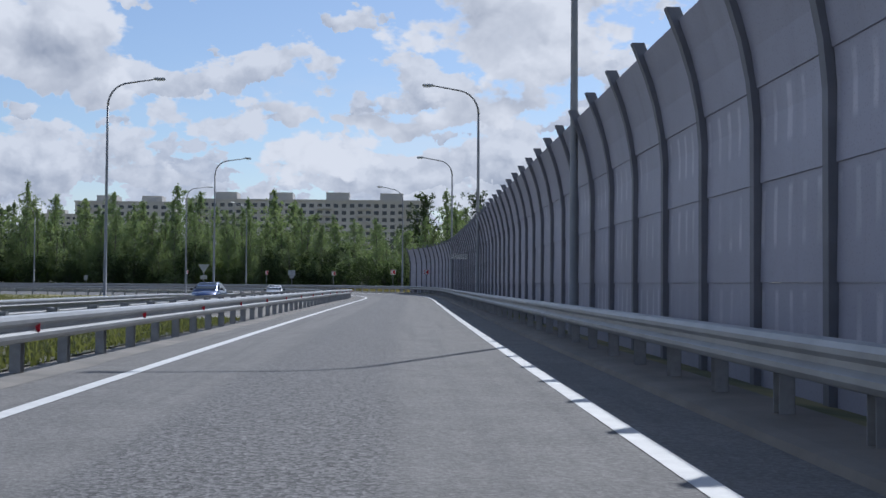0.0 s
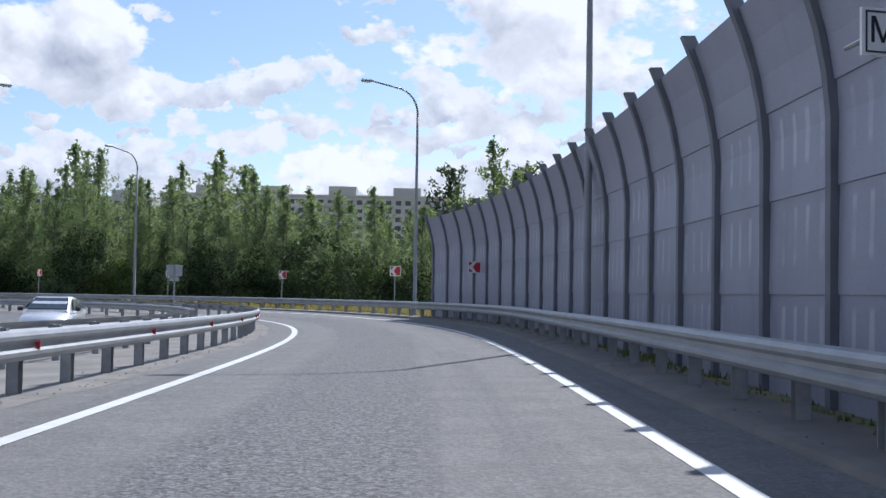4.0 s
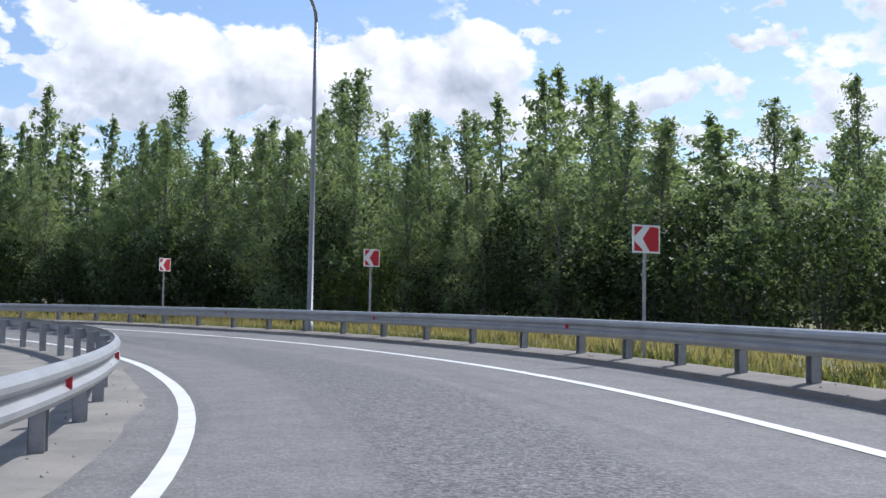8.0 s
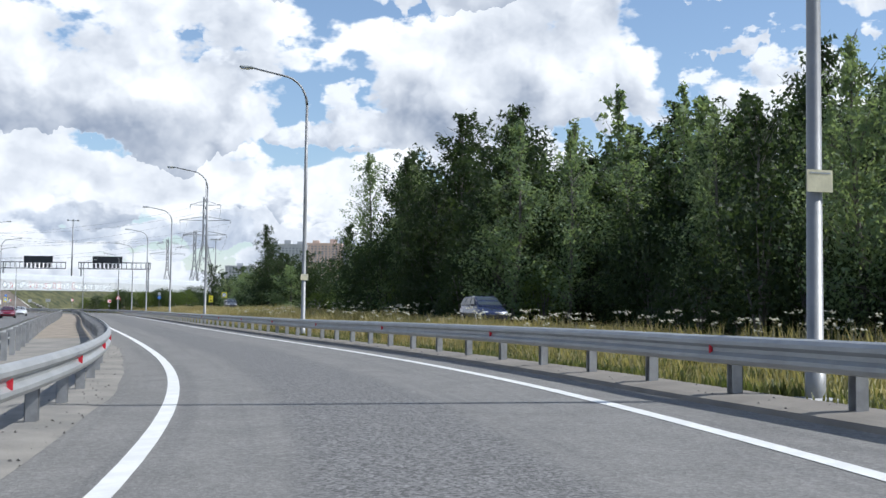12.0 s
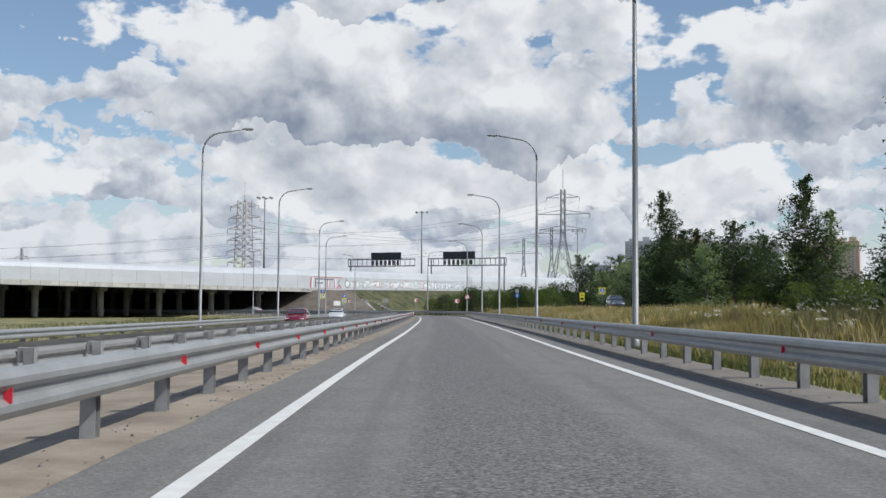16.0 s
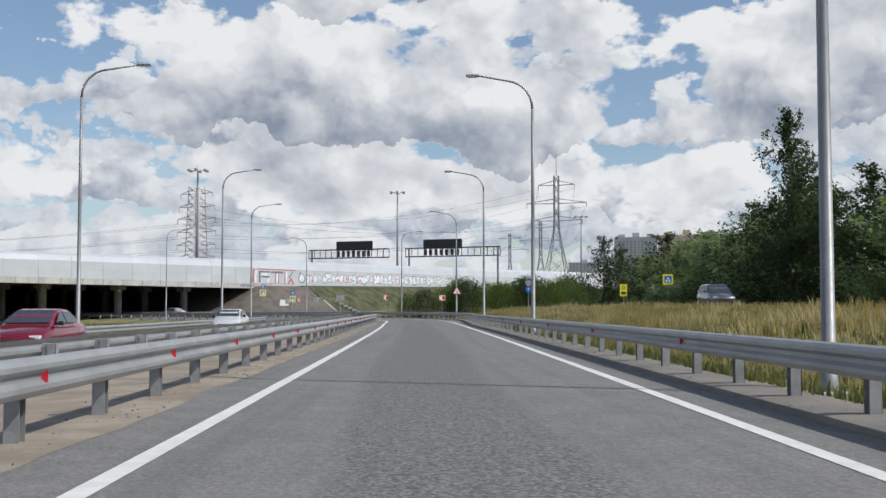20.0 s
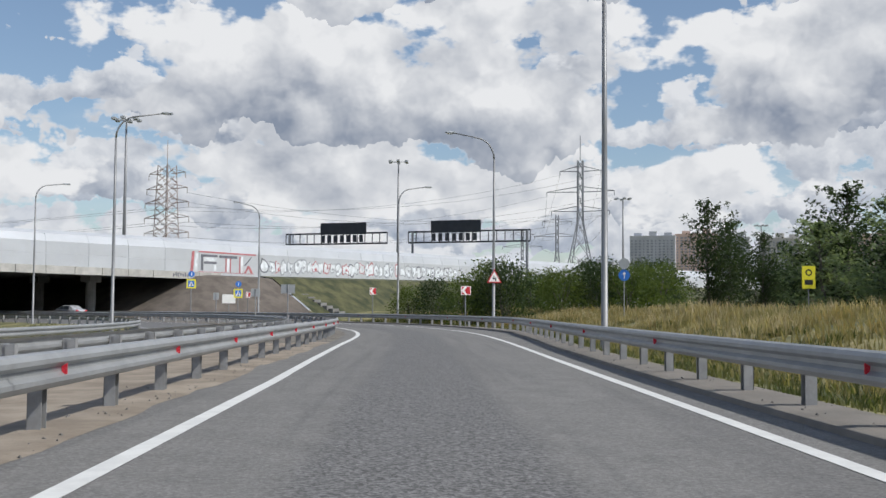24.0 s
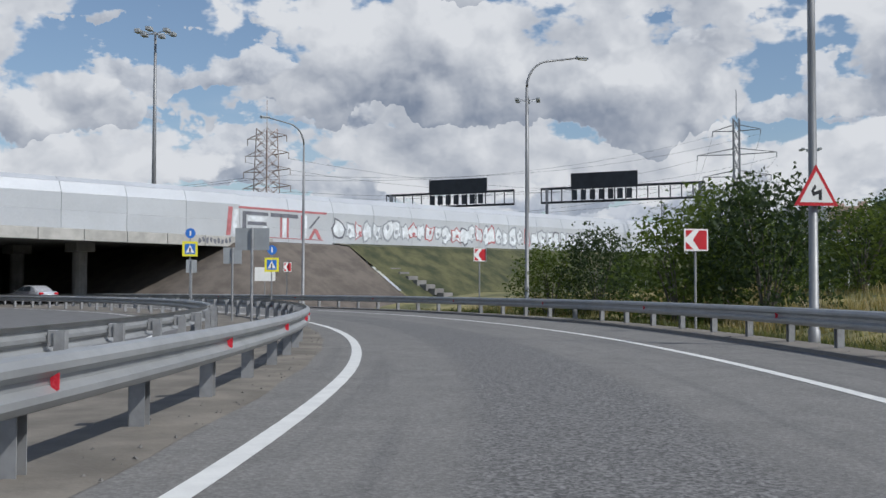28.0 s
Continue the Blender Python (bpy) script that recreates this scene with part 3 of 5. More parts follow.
def noise_wall():
    wall = empty("wall_noise_barrier", "tall grey metal noise barrier leaning over the road at its top", "noise barrier", "", "structure")
    n = int((WALL_END + 115) / WALL_GAP)
    joints = [-0.3, 1.25, 2.45, 3.6, 5.0]
    for k in range(n + 1):
        s = WALL_END - k * WALL_GAP
        # pillar: an I-section that bends over, and sticks out above the panels
        bm = bmesh.new()
        prev = None
        for a, z in [(0.0, -0.3)] + WALL_PROFILE[1:] + [(-0.51, 5.19)]:
            ring = []
            for da, ds in ((-0.10, -0.08), (-0.10, 0.08), (0.10, 0.08), (0.10, -0.08)):
                ring.append(bm.verts.new(spot(s + ds, wall_off(s) + a + da, z)))
            if prev:
                for i in range(4):
                    bm.faces.new((prev[i], prev[(i + 1) % 4], ring[(i + 1) % 4], ring[i]))
            prev = ring
        bm.faces.new(prev)
        part("pillar", bm, RIB, wall)
        if k == n:
            break
        # four panels between pillars
        for z0, z1 in zip(joints, joints[1:]):
            bm = bmesh.new()
            zs = [z0 + 0.0005 + (z1 - z0 - 0.001) * q / 3 for q in range(4)]
            rows = []
            for z in zs:
                a = float(np.interp(z, [p[1] for p in WALL_PROFILE], [p[0] for p in WALL_PROFILE]))
                rows.append([bm.verts.new(spot(s - 0.09 - f * (WALL_GAP - 0.18), wall_off(s) + a + d - 0.022 * (z1 - z) / (z1 - z0), z)) for d in (0.0, 0.07) for f in (0, 1)])
            for lo, hi in zip(rows, rows[1:]):
                bm.faces.new((lo[0], lo[1], hi[1], hi[0]))
                bm.faces.new((lo[3], lo[2], hi[2], hi[3]))
                bm.faces.new((lo[2], lo[0], hi[0], hi[2]))
                bm.faces.new((lo[1], lo[3], hi[3], hi[1]))
            bm.faces.new((rows[-1][0], rows[-1][1], rows[-1][3], rows[-1][2]))
            bm.faces.new((rows[0][1], rows[0][0], rows[0][2], rows[0][3]))
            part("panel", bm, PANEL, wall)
    return wall


noise_wall()


# ---- street lamps ----
def lamp_meshes(height, reach):
    bm = bmesh.new()
    tube(bm, [(0, 0, -0.3), (0, 0, 0.35), (0, 0, 0.36), (0, 0, height * 0.5), (0, 0, height - 1.6)], [0.13, 0.13, 0.105, 0.085, 0.065], 10)
    pole = mesh_of("pole", bm, POLE, True)
    bm = bmesh.new()
    pts = [(0, 0, height - 1.6)]
    for k in range(1, 7):
        a = math.pi / 2 * k / 6 * 0.86
        pts.append((-1.25 * (1 - math.cos(a)), 0, height - 1.6 + 1.35 * math.sin(a)))
    x, _, z = pts[-1]
    pts.append((-reach, 0, z + 0.28))
    tube(bm, pts, [0.062] * 3 + [0.05] * 4 + [0.04], 8)
    arm = mesh_of("arm", bm, POLE, True)
    bm = bmesh.new()
    box(bm, -reach - 0.62, -reach + 0.05, -0.13, 0.13, z + 0.23, z + 0.37, 0.05)
    head = mesh_of("lamp_head", bm, GREY_BACK)
    bm = bmesh.new()
    box(bm, -reach - 0.56, -reach - 0.12, -0.1, 0.1, z + 0.2, z + 0.231, 0.012)
    glass = mesh_of("lamp_glass", bm, LAMP_CLEAR)
    bm = bmesh.new()
    box(bm, -0.22, 0.22, -0.22, 0.22, -0.12, 0.04, 0.02)
    plate = mesh_of("base_plate", bm, ZINC_DARK)
    return pole, arm, head, glass, plate


LAMPS = lamp_meshes(12.5, 2.6)
LAMPS_TALL = lamp_meshes(13.4, 2.7)


def street_lamp(s, off, flip, label, z=0.0):
    lamp = empty("street_lamp", label, "street lamp", "street lamps", "", stand(s, off, z, 180 if flip else 0))
    made = {}
    for kind, me in zip(("pole", "arm", "lamp_head", "lamp_glass", "base_plate"), LAMPS_TALL if z < -0.3 else LAMPS):
        made[kind] = share(kind, me, made["lamp_head"] if kind == "lamp_glass" else lamp)
    return lamp


for s, off in ((-48, 4.75), (-11, 4.75), (26, 4.75), (64, 4.8), (101.3, 5.0)):
    street_lamp(s, off, False, "grey steel street lamp with a curved arm beside the noise barrier")
for s, off in ((132.7, 6.0), (167.6, 6.2), (201.7, 5.3), (241.4, 5.4), (281, 5.2), (318.5, 5.3), (356.6, 5.1), (394.5, 5.2), (431.8, 6.75), (483, 7.4)):
    street_lamp(s, off, False, "grey steel street lamp with a curved arm behind the outer guardrail")
for s, off in ((-10, -16.9), (28, -16.8), (66, -16.7), (106.5, -16.7), (147, -16.5), (243, -16.9), (281, -16.7), (320, -16.7), (357, -16.7), (398, -16.7), (432, -16.7), (484, -16.7)):
    street_lamp(s, off, True, "grey steel street lamp with a curved arm beside the opposite road", -0.36)
street_lamp(459, 9.0, True, "grey steel street lamp with its arm over the side road", -0.2)


# ---- signs ----
def plate(bm, w, h, d=0.02, y=0.0, x=0.0, z=0.0):
    box(bm, x - w / 2, x + w / 2, y - d / 2, y + d / 2, z - h / 2, z + h / 2)


def polygon(bm, pts, y, d=0.004):
    f = bm.faces.new([bm.verts.new((x, y, z)) for x, z in pts])
    r = bmesh.ops.extrude_face_region(bm, geom=[f])
    for v in [q for q in r["geom"] if isinstance(q, bmesh.types.BMVert)]:
        v.co.y -= d


def sign_post(sign, height, radius=0.035, y=0.05):
    bm = bmesh.new()
    tube(bm, [(0, y, -0.5), (0, y, height)], radius, 8)
    part("post", bm, ZINC_DARK, sign)


def chevron_sign(m, z, size=0.78, post=True):
    sign = empty("chevron_sign", "red and white chevron bend sign on a steel post" if post else "red and white chevron bend sign fixed to the noise barrier", "road sign", "chevron signs", "", m)
    w, h = size, size * 0.80
    if post:
        sign_post(sign, z + h / 2 - 0.05)
    bm = bmesh.new()
    plate(bm, w, h, 0.02, 0, 0, z)
    face = part("plate", bm, WHITE, sign, "white sign plate")
    a, b = w * 0.44, h * 0.43
    bm = bmesh.new()
    polygon(bm, [(a, z + b), (a, z - b), (0.12 * w, z - b), (-0.14 * w, z), (0.12 * w, z + b)], -0.0105)
    part("red_field", bm, RED, face)
    for q in (1, -1):
        bm = bmesh.new()
        polygon(bm, [(-a, z + q * b), (-0.12 * w, z + q * b), (-a, z + q * 0.09 * h)][::q], -0.0105)
        part("red_corner", bm, RED, face)
    return sign


def chev(s, off, z, turn=0.0, size=0.78):
    return chevron_sign(stand(s, off, 0, turn), z, size)


for s, off, z, turn in ((134.8, 5.7, 2.46, 8), (150.2, 6.05, 2.40, 12), (163.8, 6.25, 2.50, 16), (177.8, 6.2, 2.57, 18), (439.3, 7.0, 2.6, 12), (460.4, 7.25, 2.85, 18), (484, 6.8, 2.7, 22)):
    chev(s, off, z, turn, 0.69 if s < 300 else 0.78)
p = spot(120.6, 5.2)
chevron_sign(pose(p.x, p.y, 0.0, 0, 0, turn_at(121) + 12), 2.5, 0.6, False)


def back_sign(m, h, w=0.62, hh=0.7, extra=False):
    sign = empty("road_sign", "grey back of a road sign on a steel post", "road sign", "sign backs", "", m)
    sign_post(sign, h, 0.04, -0.05)
    bm = bmesh.new()
    plate(bm, w, hh, 0.02, 0, 0, h - hh / 2)
    part("plate", bm, GREY_BACK, sign)
    if extra:
        bm = bmesh.new()
        plate(bm, w * 0.6, hh * 0.4, 0.02, 0, 0, h - hh * 1.25)
        part("small_plate", bm, GREY_BACK, sign)
    return sign


for s, off, h, w, extra in ((139.5, -5.5, 2.9, 0.85, True), (176, -16.6, 2.3, 0.5, False), (206, -16.6, 2.3, 0.5, False), (441, -5.35, 2.9, 0.95, False), (454, -5.35, 2.8, 0.7, False), (466, -5.4, 2.6, 0.5, False), (230, -16.8, 2.3, 0.5, False)):
    back_sign(stand(s, off, 0, -8), h, w, 0.62, extra)


def town_sign():
    """The white place-name board on the wall."""
    s = 82.0
    p = spot(s, wall_off(s) - 0.2)
    sign = empty("town_sign", "white place name board with black letters on the noise barrier", "road sign", "", "", pose(p.x - 0.45, p.y, 0.13, 0, 0, turn_at(s) + 14))
    bm = bmesh.new()
    plate(bm, 1.3, 0.36, 0.03, 0, 0, 3.1)
    board = part("board", bm, WHITE, sign)
    for x0, x1, z0, z1 in ((-0.62, 0.62, 3.245, 3.258), (-0.62, 0.62, 2.942, 2.955), (-0.62, -0.607, 2.942, 3.258), (0.607, 0.62, 2.942, 3.258)):
        bm = bmesh.new()
        box(bm, x0, x1, -0.02, -0.0155, z0, z1)
        part("border", bm, BLACK, board)
    cu = bpy.data.curves.new("lettering", "FONT")
    cu.body, cu.size, cu.align_x, cu.align_y, cu.extrude = "МУРИНО", 0.27, "CENTER", "CENTER", 0.003
    cu.materials.append(BLACK)
    ob = new("lettering", cu)
    ob.parent = board
    ob.matrix_basis = pose(0, -0.02, 3.1, 90, 0, 0)
    bm = bmesh.new()
    for x in (-0.5, 0.5):
        tube(bm, [(x, 0.01, 3.1), (x + 0.1, 0.55, 3.1)], 0.02, 6)
    part("bracket", bm, ZINC_DARK, sign)


town_sign()


def wall_tag():
    """Dark sprayed loops on a panel of the noise barrier."""
    tag = empty("graffiti_tag", "dark sprayed scrawl of loops on the noise barrier", "graffiti")
    rnd = random.Random(8)
    for k in range(5):
        bm = bmesh.new()
        c, w, h = 72.3 + k * 0.36, rnd.uniform(0.17, 0.25), rnd.uniform(0.3, 0.46)
        n = 22
        ring = []
        for q in range(n + 1):
            a = 2 * math.pi * q / n * 1.12 + k
            s, z = c + math.cos(a) * w + 0.02 * q / n, 2.2 + 0.05 * k + math.sin(a) * h
            ring.append([bm.verts.new(spot(s + math.cos(a) * d, wall_off(s) - 0.03, z + math.sin(a) * d)) for d in (-0.016, 0.016)])
        for a, b2 in zip(ring, ring[1:]):
            bm.faces.new((a[0], a[1], b2[1], b2[0]))
        part("sprayed_loop", bm, GRAFFITI_DARK, tag)


wall_tag()


# ---- overpass ----
OX, OY = -358.2, 131.4
UX, UY = -0.851, 0.525       # along the overpass, away to the right
BRIDGE = Matrix(((UX, -UY, 0, OX), (UY, UX, 0, OY), (0, 0, 1, 0), (0, 0, 0, 1)))   # x along, y towards the ramp side is negative


def overpass():
    # local axes: x along the overpass, +y points away from the ramp on its far side
    m = BRIDGE
    deck = empty("overpass", "long pale motorway overpass with metal side barriers on concrete piers", "bridge", "", "", m)
    sgn = 1.0
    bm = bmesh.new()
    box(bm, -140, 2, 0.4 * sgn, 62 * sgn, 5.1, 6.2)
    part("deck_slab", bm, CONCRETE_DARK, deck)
    for k in range(-35, 1):
        bm = bmesh.new()
        box(bm, k * 4.0 + 0.03, k * 4.0 + 3.97, 0.0, 0.45, 4.95, 5.85, 0.02)
        part("fascia_block", bm, CONCRETE, deck)
    for k in range(-23, 70):
        x0, x1 = k * 6.0, k * 6.0 + 6.0
        za, zb = 10.1 + 0.012 * x0, 10.1 + 0.012 * x1
        lowa = 5.85 if x1 <= 3 else 5.2
        cuts = [0.0, 0.34, 0.68, 0.9, 1.0]
        for i, (c0, c1) in enumerate(zip(cuts, cuts[1:])):
            bm = bmesh.new()
            zz = [lowa + (za - lowa) * c0, lowa + (zb - lowa) * c0, lowa + (zb - lowa) * c1, lowa + (za - lowa) * c1]
            dy0, dy1 = (0.1, 0.1) if i < 2 else ((0.1, 0.45) if i == 2 else (0.45, 0.95))
            q = [(x0 + 0.02, dy0, zz[0] + 0.015), (x1 - 0.02, dy0, zz[1] + 0.015), (x1 - 0.02, dy1, zz[2]), (x0 + 0.02, dy1, zz[3])]
            f = bm.faces.new([bm.verts.new(v) for v in q])
            r = bmesh.ops.extrude_face_region(bm, geom=[f])
            for v in [g for g in r["geom"] if isinstance(g, bmesh.types.BMVert)]:
                v.co.y += 0.08
            part("barrier_panel", bm, DECK_WALL, deck)
    for row, y in enumerate((6.5, 16.0, 26.0, 37.0, 48.0)):
        for k in range(8):
            x = -12.0 - k * 15.0
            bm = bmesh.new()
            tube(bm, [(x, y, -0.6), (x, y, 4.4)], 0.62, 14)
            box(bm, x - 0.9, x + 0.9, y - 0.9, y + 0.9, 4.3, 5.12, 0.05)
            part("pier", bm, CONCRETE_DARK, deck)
    return deck


overpass()


def embankment():
    """The earth dam that carries the motorway on from the abutment, with a rounded brown end."""
    bm = bmesh.new()
    rows = []
    n = 14
    # cone round the abutment, then a straight grassy slope
    for k in range(n + 1):
        a = math.pi * 0.5 * k / n
        rows.append([Vector((2.0 - math.sin(math.pi / 2 - a) * r * 1.15, 0.4 - math.sin(a) * r, z)) for r, z in ((0.0, 5.6), (2.5, 5.3), (5.5, 3.2), (9.0, 0.9), (12.5, -0.7))])
    vs = [[bm.verts.new(BRIDGE @ p) for p in row] for row in rows]
    for a, b in zip(vs, vs[1:]):
        for i in range(4):
            bm.faces.new((a[i], b[i], b[i + 1], a[i + 1]))
    # behind the cone, under the deck
    back = [bm.verts.new(BRIDGE @ Vector((2.0 - r * 1.15, 62.0, z))) for r, z in ((0.0, 5.6), (2.5, 5.3), (5.5, 3.2), (9.0, 0.9), (12.5, -0.7))]
    for i in range(4):
        bm.faces.new((back[i], vs[0][i], vs[0][i + 1], back[i + 1]))
    ext = [bm.verts.new(BRIDGE @ Vector((12.0, 0.4 - r, z))) for r, z in ((0.0, 5.6), (2.5, 5.3), (5.5, 3.2), (9.0, 0.9), (12.5, -0.7))]
    for i in range(4):
        bm.faces.new((vs[-1][i], ext[i], ext[i + 1], vs[-1][i + 1]))
    bmesh.ops.recalc_face_normals(bm, faces=bm.faces)
    tagged(part("embankment_end", bm, EARTH), "bare brown earth cone at the end of the overpass", "embankment", "", "structure")
    bm = bmesh.new()
    rows = []
    for k in range(40):
        x = 11.9 + k * 10.0
        rows.append([bm.verts.new(BRIDGE @ Vector((x, 0.4 - r, z + 0.012 * x))) for r, z in ((-62.0, 5.8), (0.0, 5.6), (2.5, 5.25), (7.0, 2.4), (12.5, -1.2 - 0.012 * x))])
    for a, b in zip(rows, rows[1:]):
        for i in range(4):
            bm.faces.new((a[i], b[i], b[i + 1], a[i + 1]))
    bmesh.ops.recalc_face_normals(bm, faces=bm.faces)
    tagged(part("embankment", bm, BANK_GRASS), "grassy embankment below the motorway barrier", "embankment", "", "structure")
    bm = bmesh.new()
    rows = [[bm.verts.new(BRIDGE @ Vector((-108.0 - r * 1.2, y, z))) for r, z in ((-10.0, -0.7), (-4.0, 3.0), (0.0, 5.2), (60.0, 5.5))] for y in (-14.0, 0.2, 62.0)]
    for a, b in zip(rows, rows[1:]):
        for i in range(3):
            bm.faces.new((a[i], a[i + 1], b[i + 1], b[i]))
    bmesh.ops.recalc_face_normals(bm, faces=bm.faces)
    tagged(part("embankment_far_end", bm, EARTH), "brown earth slope closing the far end of the underpass", "embankment", "", "structure")


embankment()
# added bank that blocks the light from behind, so the underpass stays dark
bm = bmesh.new()
rows = [[bm.verts.new(BRIDGE @ Vector((x, 50.0 + r, z))) for r, z in ((0.0, -1.0), (5.0, 2.2), (9.0, 5.09), (14.0, 5.09))] for x in (-88.0, -60.0, -30.0, 2.0)]
for a, c in zip(rows, rows[1:]):
    for i in range(3):
        bm.faces.new((a[i], a[i + 1], c[i + 1], c[i]))
tagged(part("embankment_blocker", bm, EARTH), "earth bank added at the back of the underpass to block light", "embankment", "", "structure")


def stair():
    """Concrete drain steps down the embankment."""
    st = empty("drain_steps", "dark concrete drainage steps running down the embankment", "stairs", "", "", BRIDGE)
    for k in range(16):
        f = k / 15
        bm = bmesh.new()
        y, z = 0.0 - f * 12.0, 5.5 - f * 5.9
        box(bm, 12.0 + f * 5.0, 13.4 + f * 5.0, y - 0.85, y, z - 0.5, z + 0.14, 0.02)
        part("step", bm, CONCRETE_DARK, st)


stair()


# ---- mural and spray paint on the barrier ----
def mural():
    art = empty("mural", "red, white and grey spray painted mural on the metal barrier", "graffiti", "", "", BRIDGE)
    rnd = random.Random(5)

    def bar(x0, x1, z0, z1, mat, lean=0.0):
        bm = bmesh.new()
        polygon(bm, [(x0, z0), (x1, z0), (x1 + lean, z1), (x0 + lean, z1)], 0.085)
        part("painted_bar", bm, mat, art)

    # a wide red-edged word of block letters
    for x0, x1, z0, z1, mat, lean in ((-1.6, -1.1, 5.95, 8.5, GRAFFITI, 0.25), (-0.9, -0.4, 6.1, 8.3, GRAFFITI_PALE, 0.2), (-0.2, 11.0, 8.42, 8.62, GRAFFITI, 0.1), (0.3, 3.4, 7.9, 8.2, GRAFFITI_DARK, 0.0), (0.3, 0.75, 6.1, 7.9, GRAFFITI_DARK, 0.0), (0.9, 3.2, 7.0, 7.3, GRAFFITI_DARK, 0.0),
                                      (0.9, 3.2, 7.35, 7.8, GRAFFITI_PALE, 0.0), (2.7, 3.2, 6.1, 7.0, GRAFFITI_PALE, 0.0), (3.7, 7.2, 7.85, 8.2, GRAFFITI_DARK, 0.0), (4.9, 5.15, 6.0, 7.85, GRAFFITI, 0.0), (5.2, 5.7, 6.0, 7.8, GRAFFITI_PALE, 0.0), (5.75, 6.0, 6.0, 7.85, GRAFFITI, 0.0),
                                      (7.6, 7.85, 6.0, 8.2, GRAFFITI, 0.0), (7.9, 8.4, 6.0, 8.2, GRAFFITI_PALE, 0.0), (8.6, 8.9, 7.0, 8.2, GRAFFITI_DARK, 1.3), (8.6, 9.0, 6.0, 7.0, GRAFFITI, 0.7), (9.9, 10.4, 6.0, 6.9, GRAFFITI, -0.6), (-0.2, 10.6, 5.9, 5.97, GRAFFITI, 0.0)):
        bar(x0, x1, z0, z1, mat, lean)

    def blob(cx, cz, w, h, mat, seed, layer):
        """A swollen sprayed letter shape."""
        q = random.Random(seed)
        n = 12
        pts = []
        for k in range(n):
            a = 2 * math.pi * k / n
            r = q.uniform(0.55, 1.2)
            pts.append((cx + w * r * math.copysign(abs(math.cos(a)) ** 0.6, math.cos(a)), cz + h * r * math.copysign(abs(math.sin(a)) ** 0.6, math.sin(a))))
        bm = bmesh.new()
        polygon(bm, pts, 0.085 - 0.006 * layer)
        part("painted_letter", bm, mat, art)

    x = 11.8
    while x < 66:
        w = rnd.uniform(0.7, 1.15)
        zc = 6.95 + 0.012 * x + rnd.uniform(-0.15, 0.15)
        hh = rnd.uniform(0.9, 1.15)
        edge = rnd.choice((GRAFFITI_DARK, GRAFFITI_GREY, GRAFFITI_GREY, GRAFFITI))
        blob(x + w, zc, w, hh, edge, int(x * 10), 0)
        blob(x + w, zc, w * 0.78, hh * 0.8, GRAFFITI_PALE, int(x * 10), 1)
        if rnd.random() < 0.75:
            blob(x + w + rnd.uniform(-0.2, 0.2), zc + rnd.uniform(-0.3, 0.3), w * 0.28, hh * 0.25, edge, int(x * 10) + 1, 2)
        x += w * rnd.uniform(1.35, 1.95)
    # a dark scrawl on the concrete edge beside it
    for k in range(9):
        blob(-4.6 + k * 0.42, 5.45 + rnd.uniform(-0.1, 0.1), 0.17, 0.26, GRAFFITI_DARK, 70 + k, 16)


mural()


# ---- gantries, masts, pylons ----
def gantry(y0, y1, x, p0, p1, legs):
    """A dark lattice sign gantry across the motorway; p0..p1 the span of its board."""
    g = empty("sign_gantry", "dark steel lattice gantry with the back of a motorway sign board", "sign gantry", "sign gantries", "")

    def at(y, z, d=0.0):
        return Vector((x + 0.39 * (y - 150.0) + d, y, z))

    n = int((y1 - y0) / 1.4)
    for z in (13.7, 15.7):
        for d in (0.0, -1.2):
            bm = bmesh.new()
            tube(bm, [at(y0, z, d), at(y1, z, d)], 0.13, 6)
            part("chord", bm, DARK_STEEL, g)
    for k in range(n + 1):
        y = y0 + (y1 - y0) * k / n
        bm = bmesh.new()
        tube(bm, [at(y, 13.7), at(y, 15.7)], 0.09, 5)
        part("upright", bm, DARK_STEEL, g)
    bm = bmesh.new()
    a, b = at(p0, 15.4, 0.5), at(p1, 15.4, 0.5)
    for z0, z1 in ((15.4, 17.65),):
        vs = [bm.verts.new(v) for v in (a, b, b + Vector((0, 0, z1 - z0)), a + Vector((0, 0, z1 - z0)))]
        f = bm.faces.new(vs)
        r = bmesh.ops.extrude_face_region(bm, geom=[f])
        for v in [q for q in r["geom"] if isinstance(q, bmesh.types.BMVert)]:
            v.co.x -= 0.25
    part("sign_board", bm, DARK_STEEL, g)
    k = 0
    while p0 + 0.7 + k * 1.25 < p1:
        bm = bmesh.new()
        y = p0 + 0.5 + k * 1.25
        c = at(y, 14.7, 0.35)
        box(bm, c.x - 0.1, c.x + 0.1, c.y - 0.38, c.y + 0.38, 13.9, 15.3)
        part("signal_box", bm, DARK_STEEL, g)
        k += 1
    for y in legs:
        for d in (0.0, -1.2):
            bm = bmesh.new()
            tube(bm, [at(y, 5.0, d), at(y, 15.7, d)], 0.2, 8)
            part("leg", bm, PYLON, g)


gantry(132.5, 152.5, -425.0, 139.5, 148.5, (133.2,))
gantry(156.5, 178.5, -425.0, 160.7, 169.8, (157.3, 178.0))


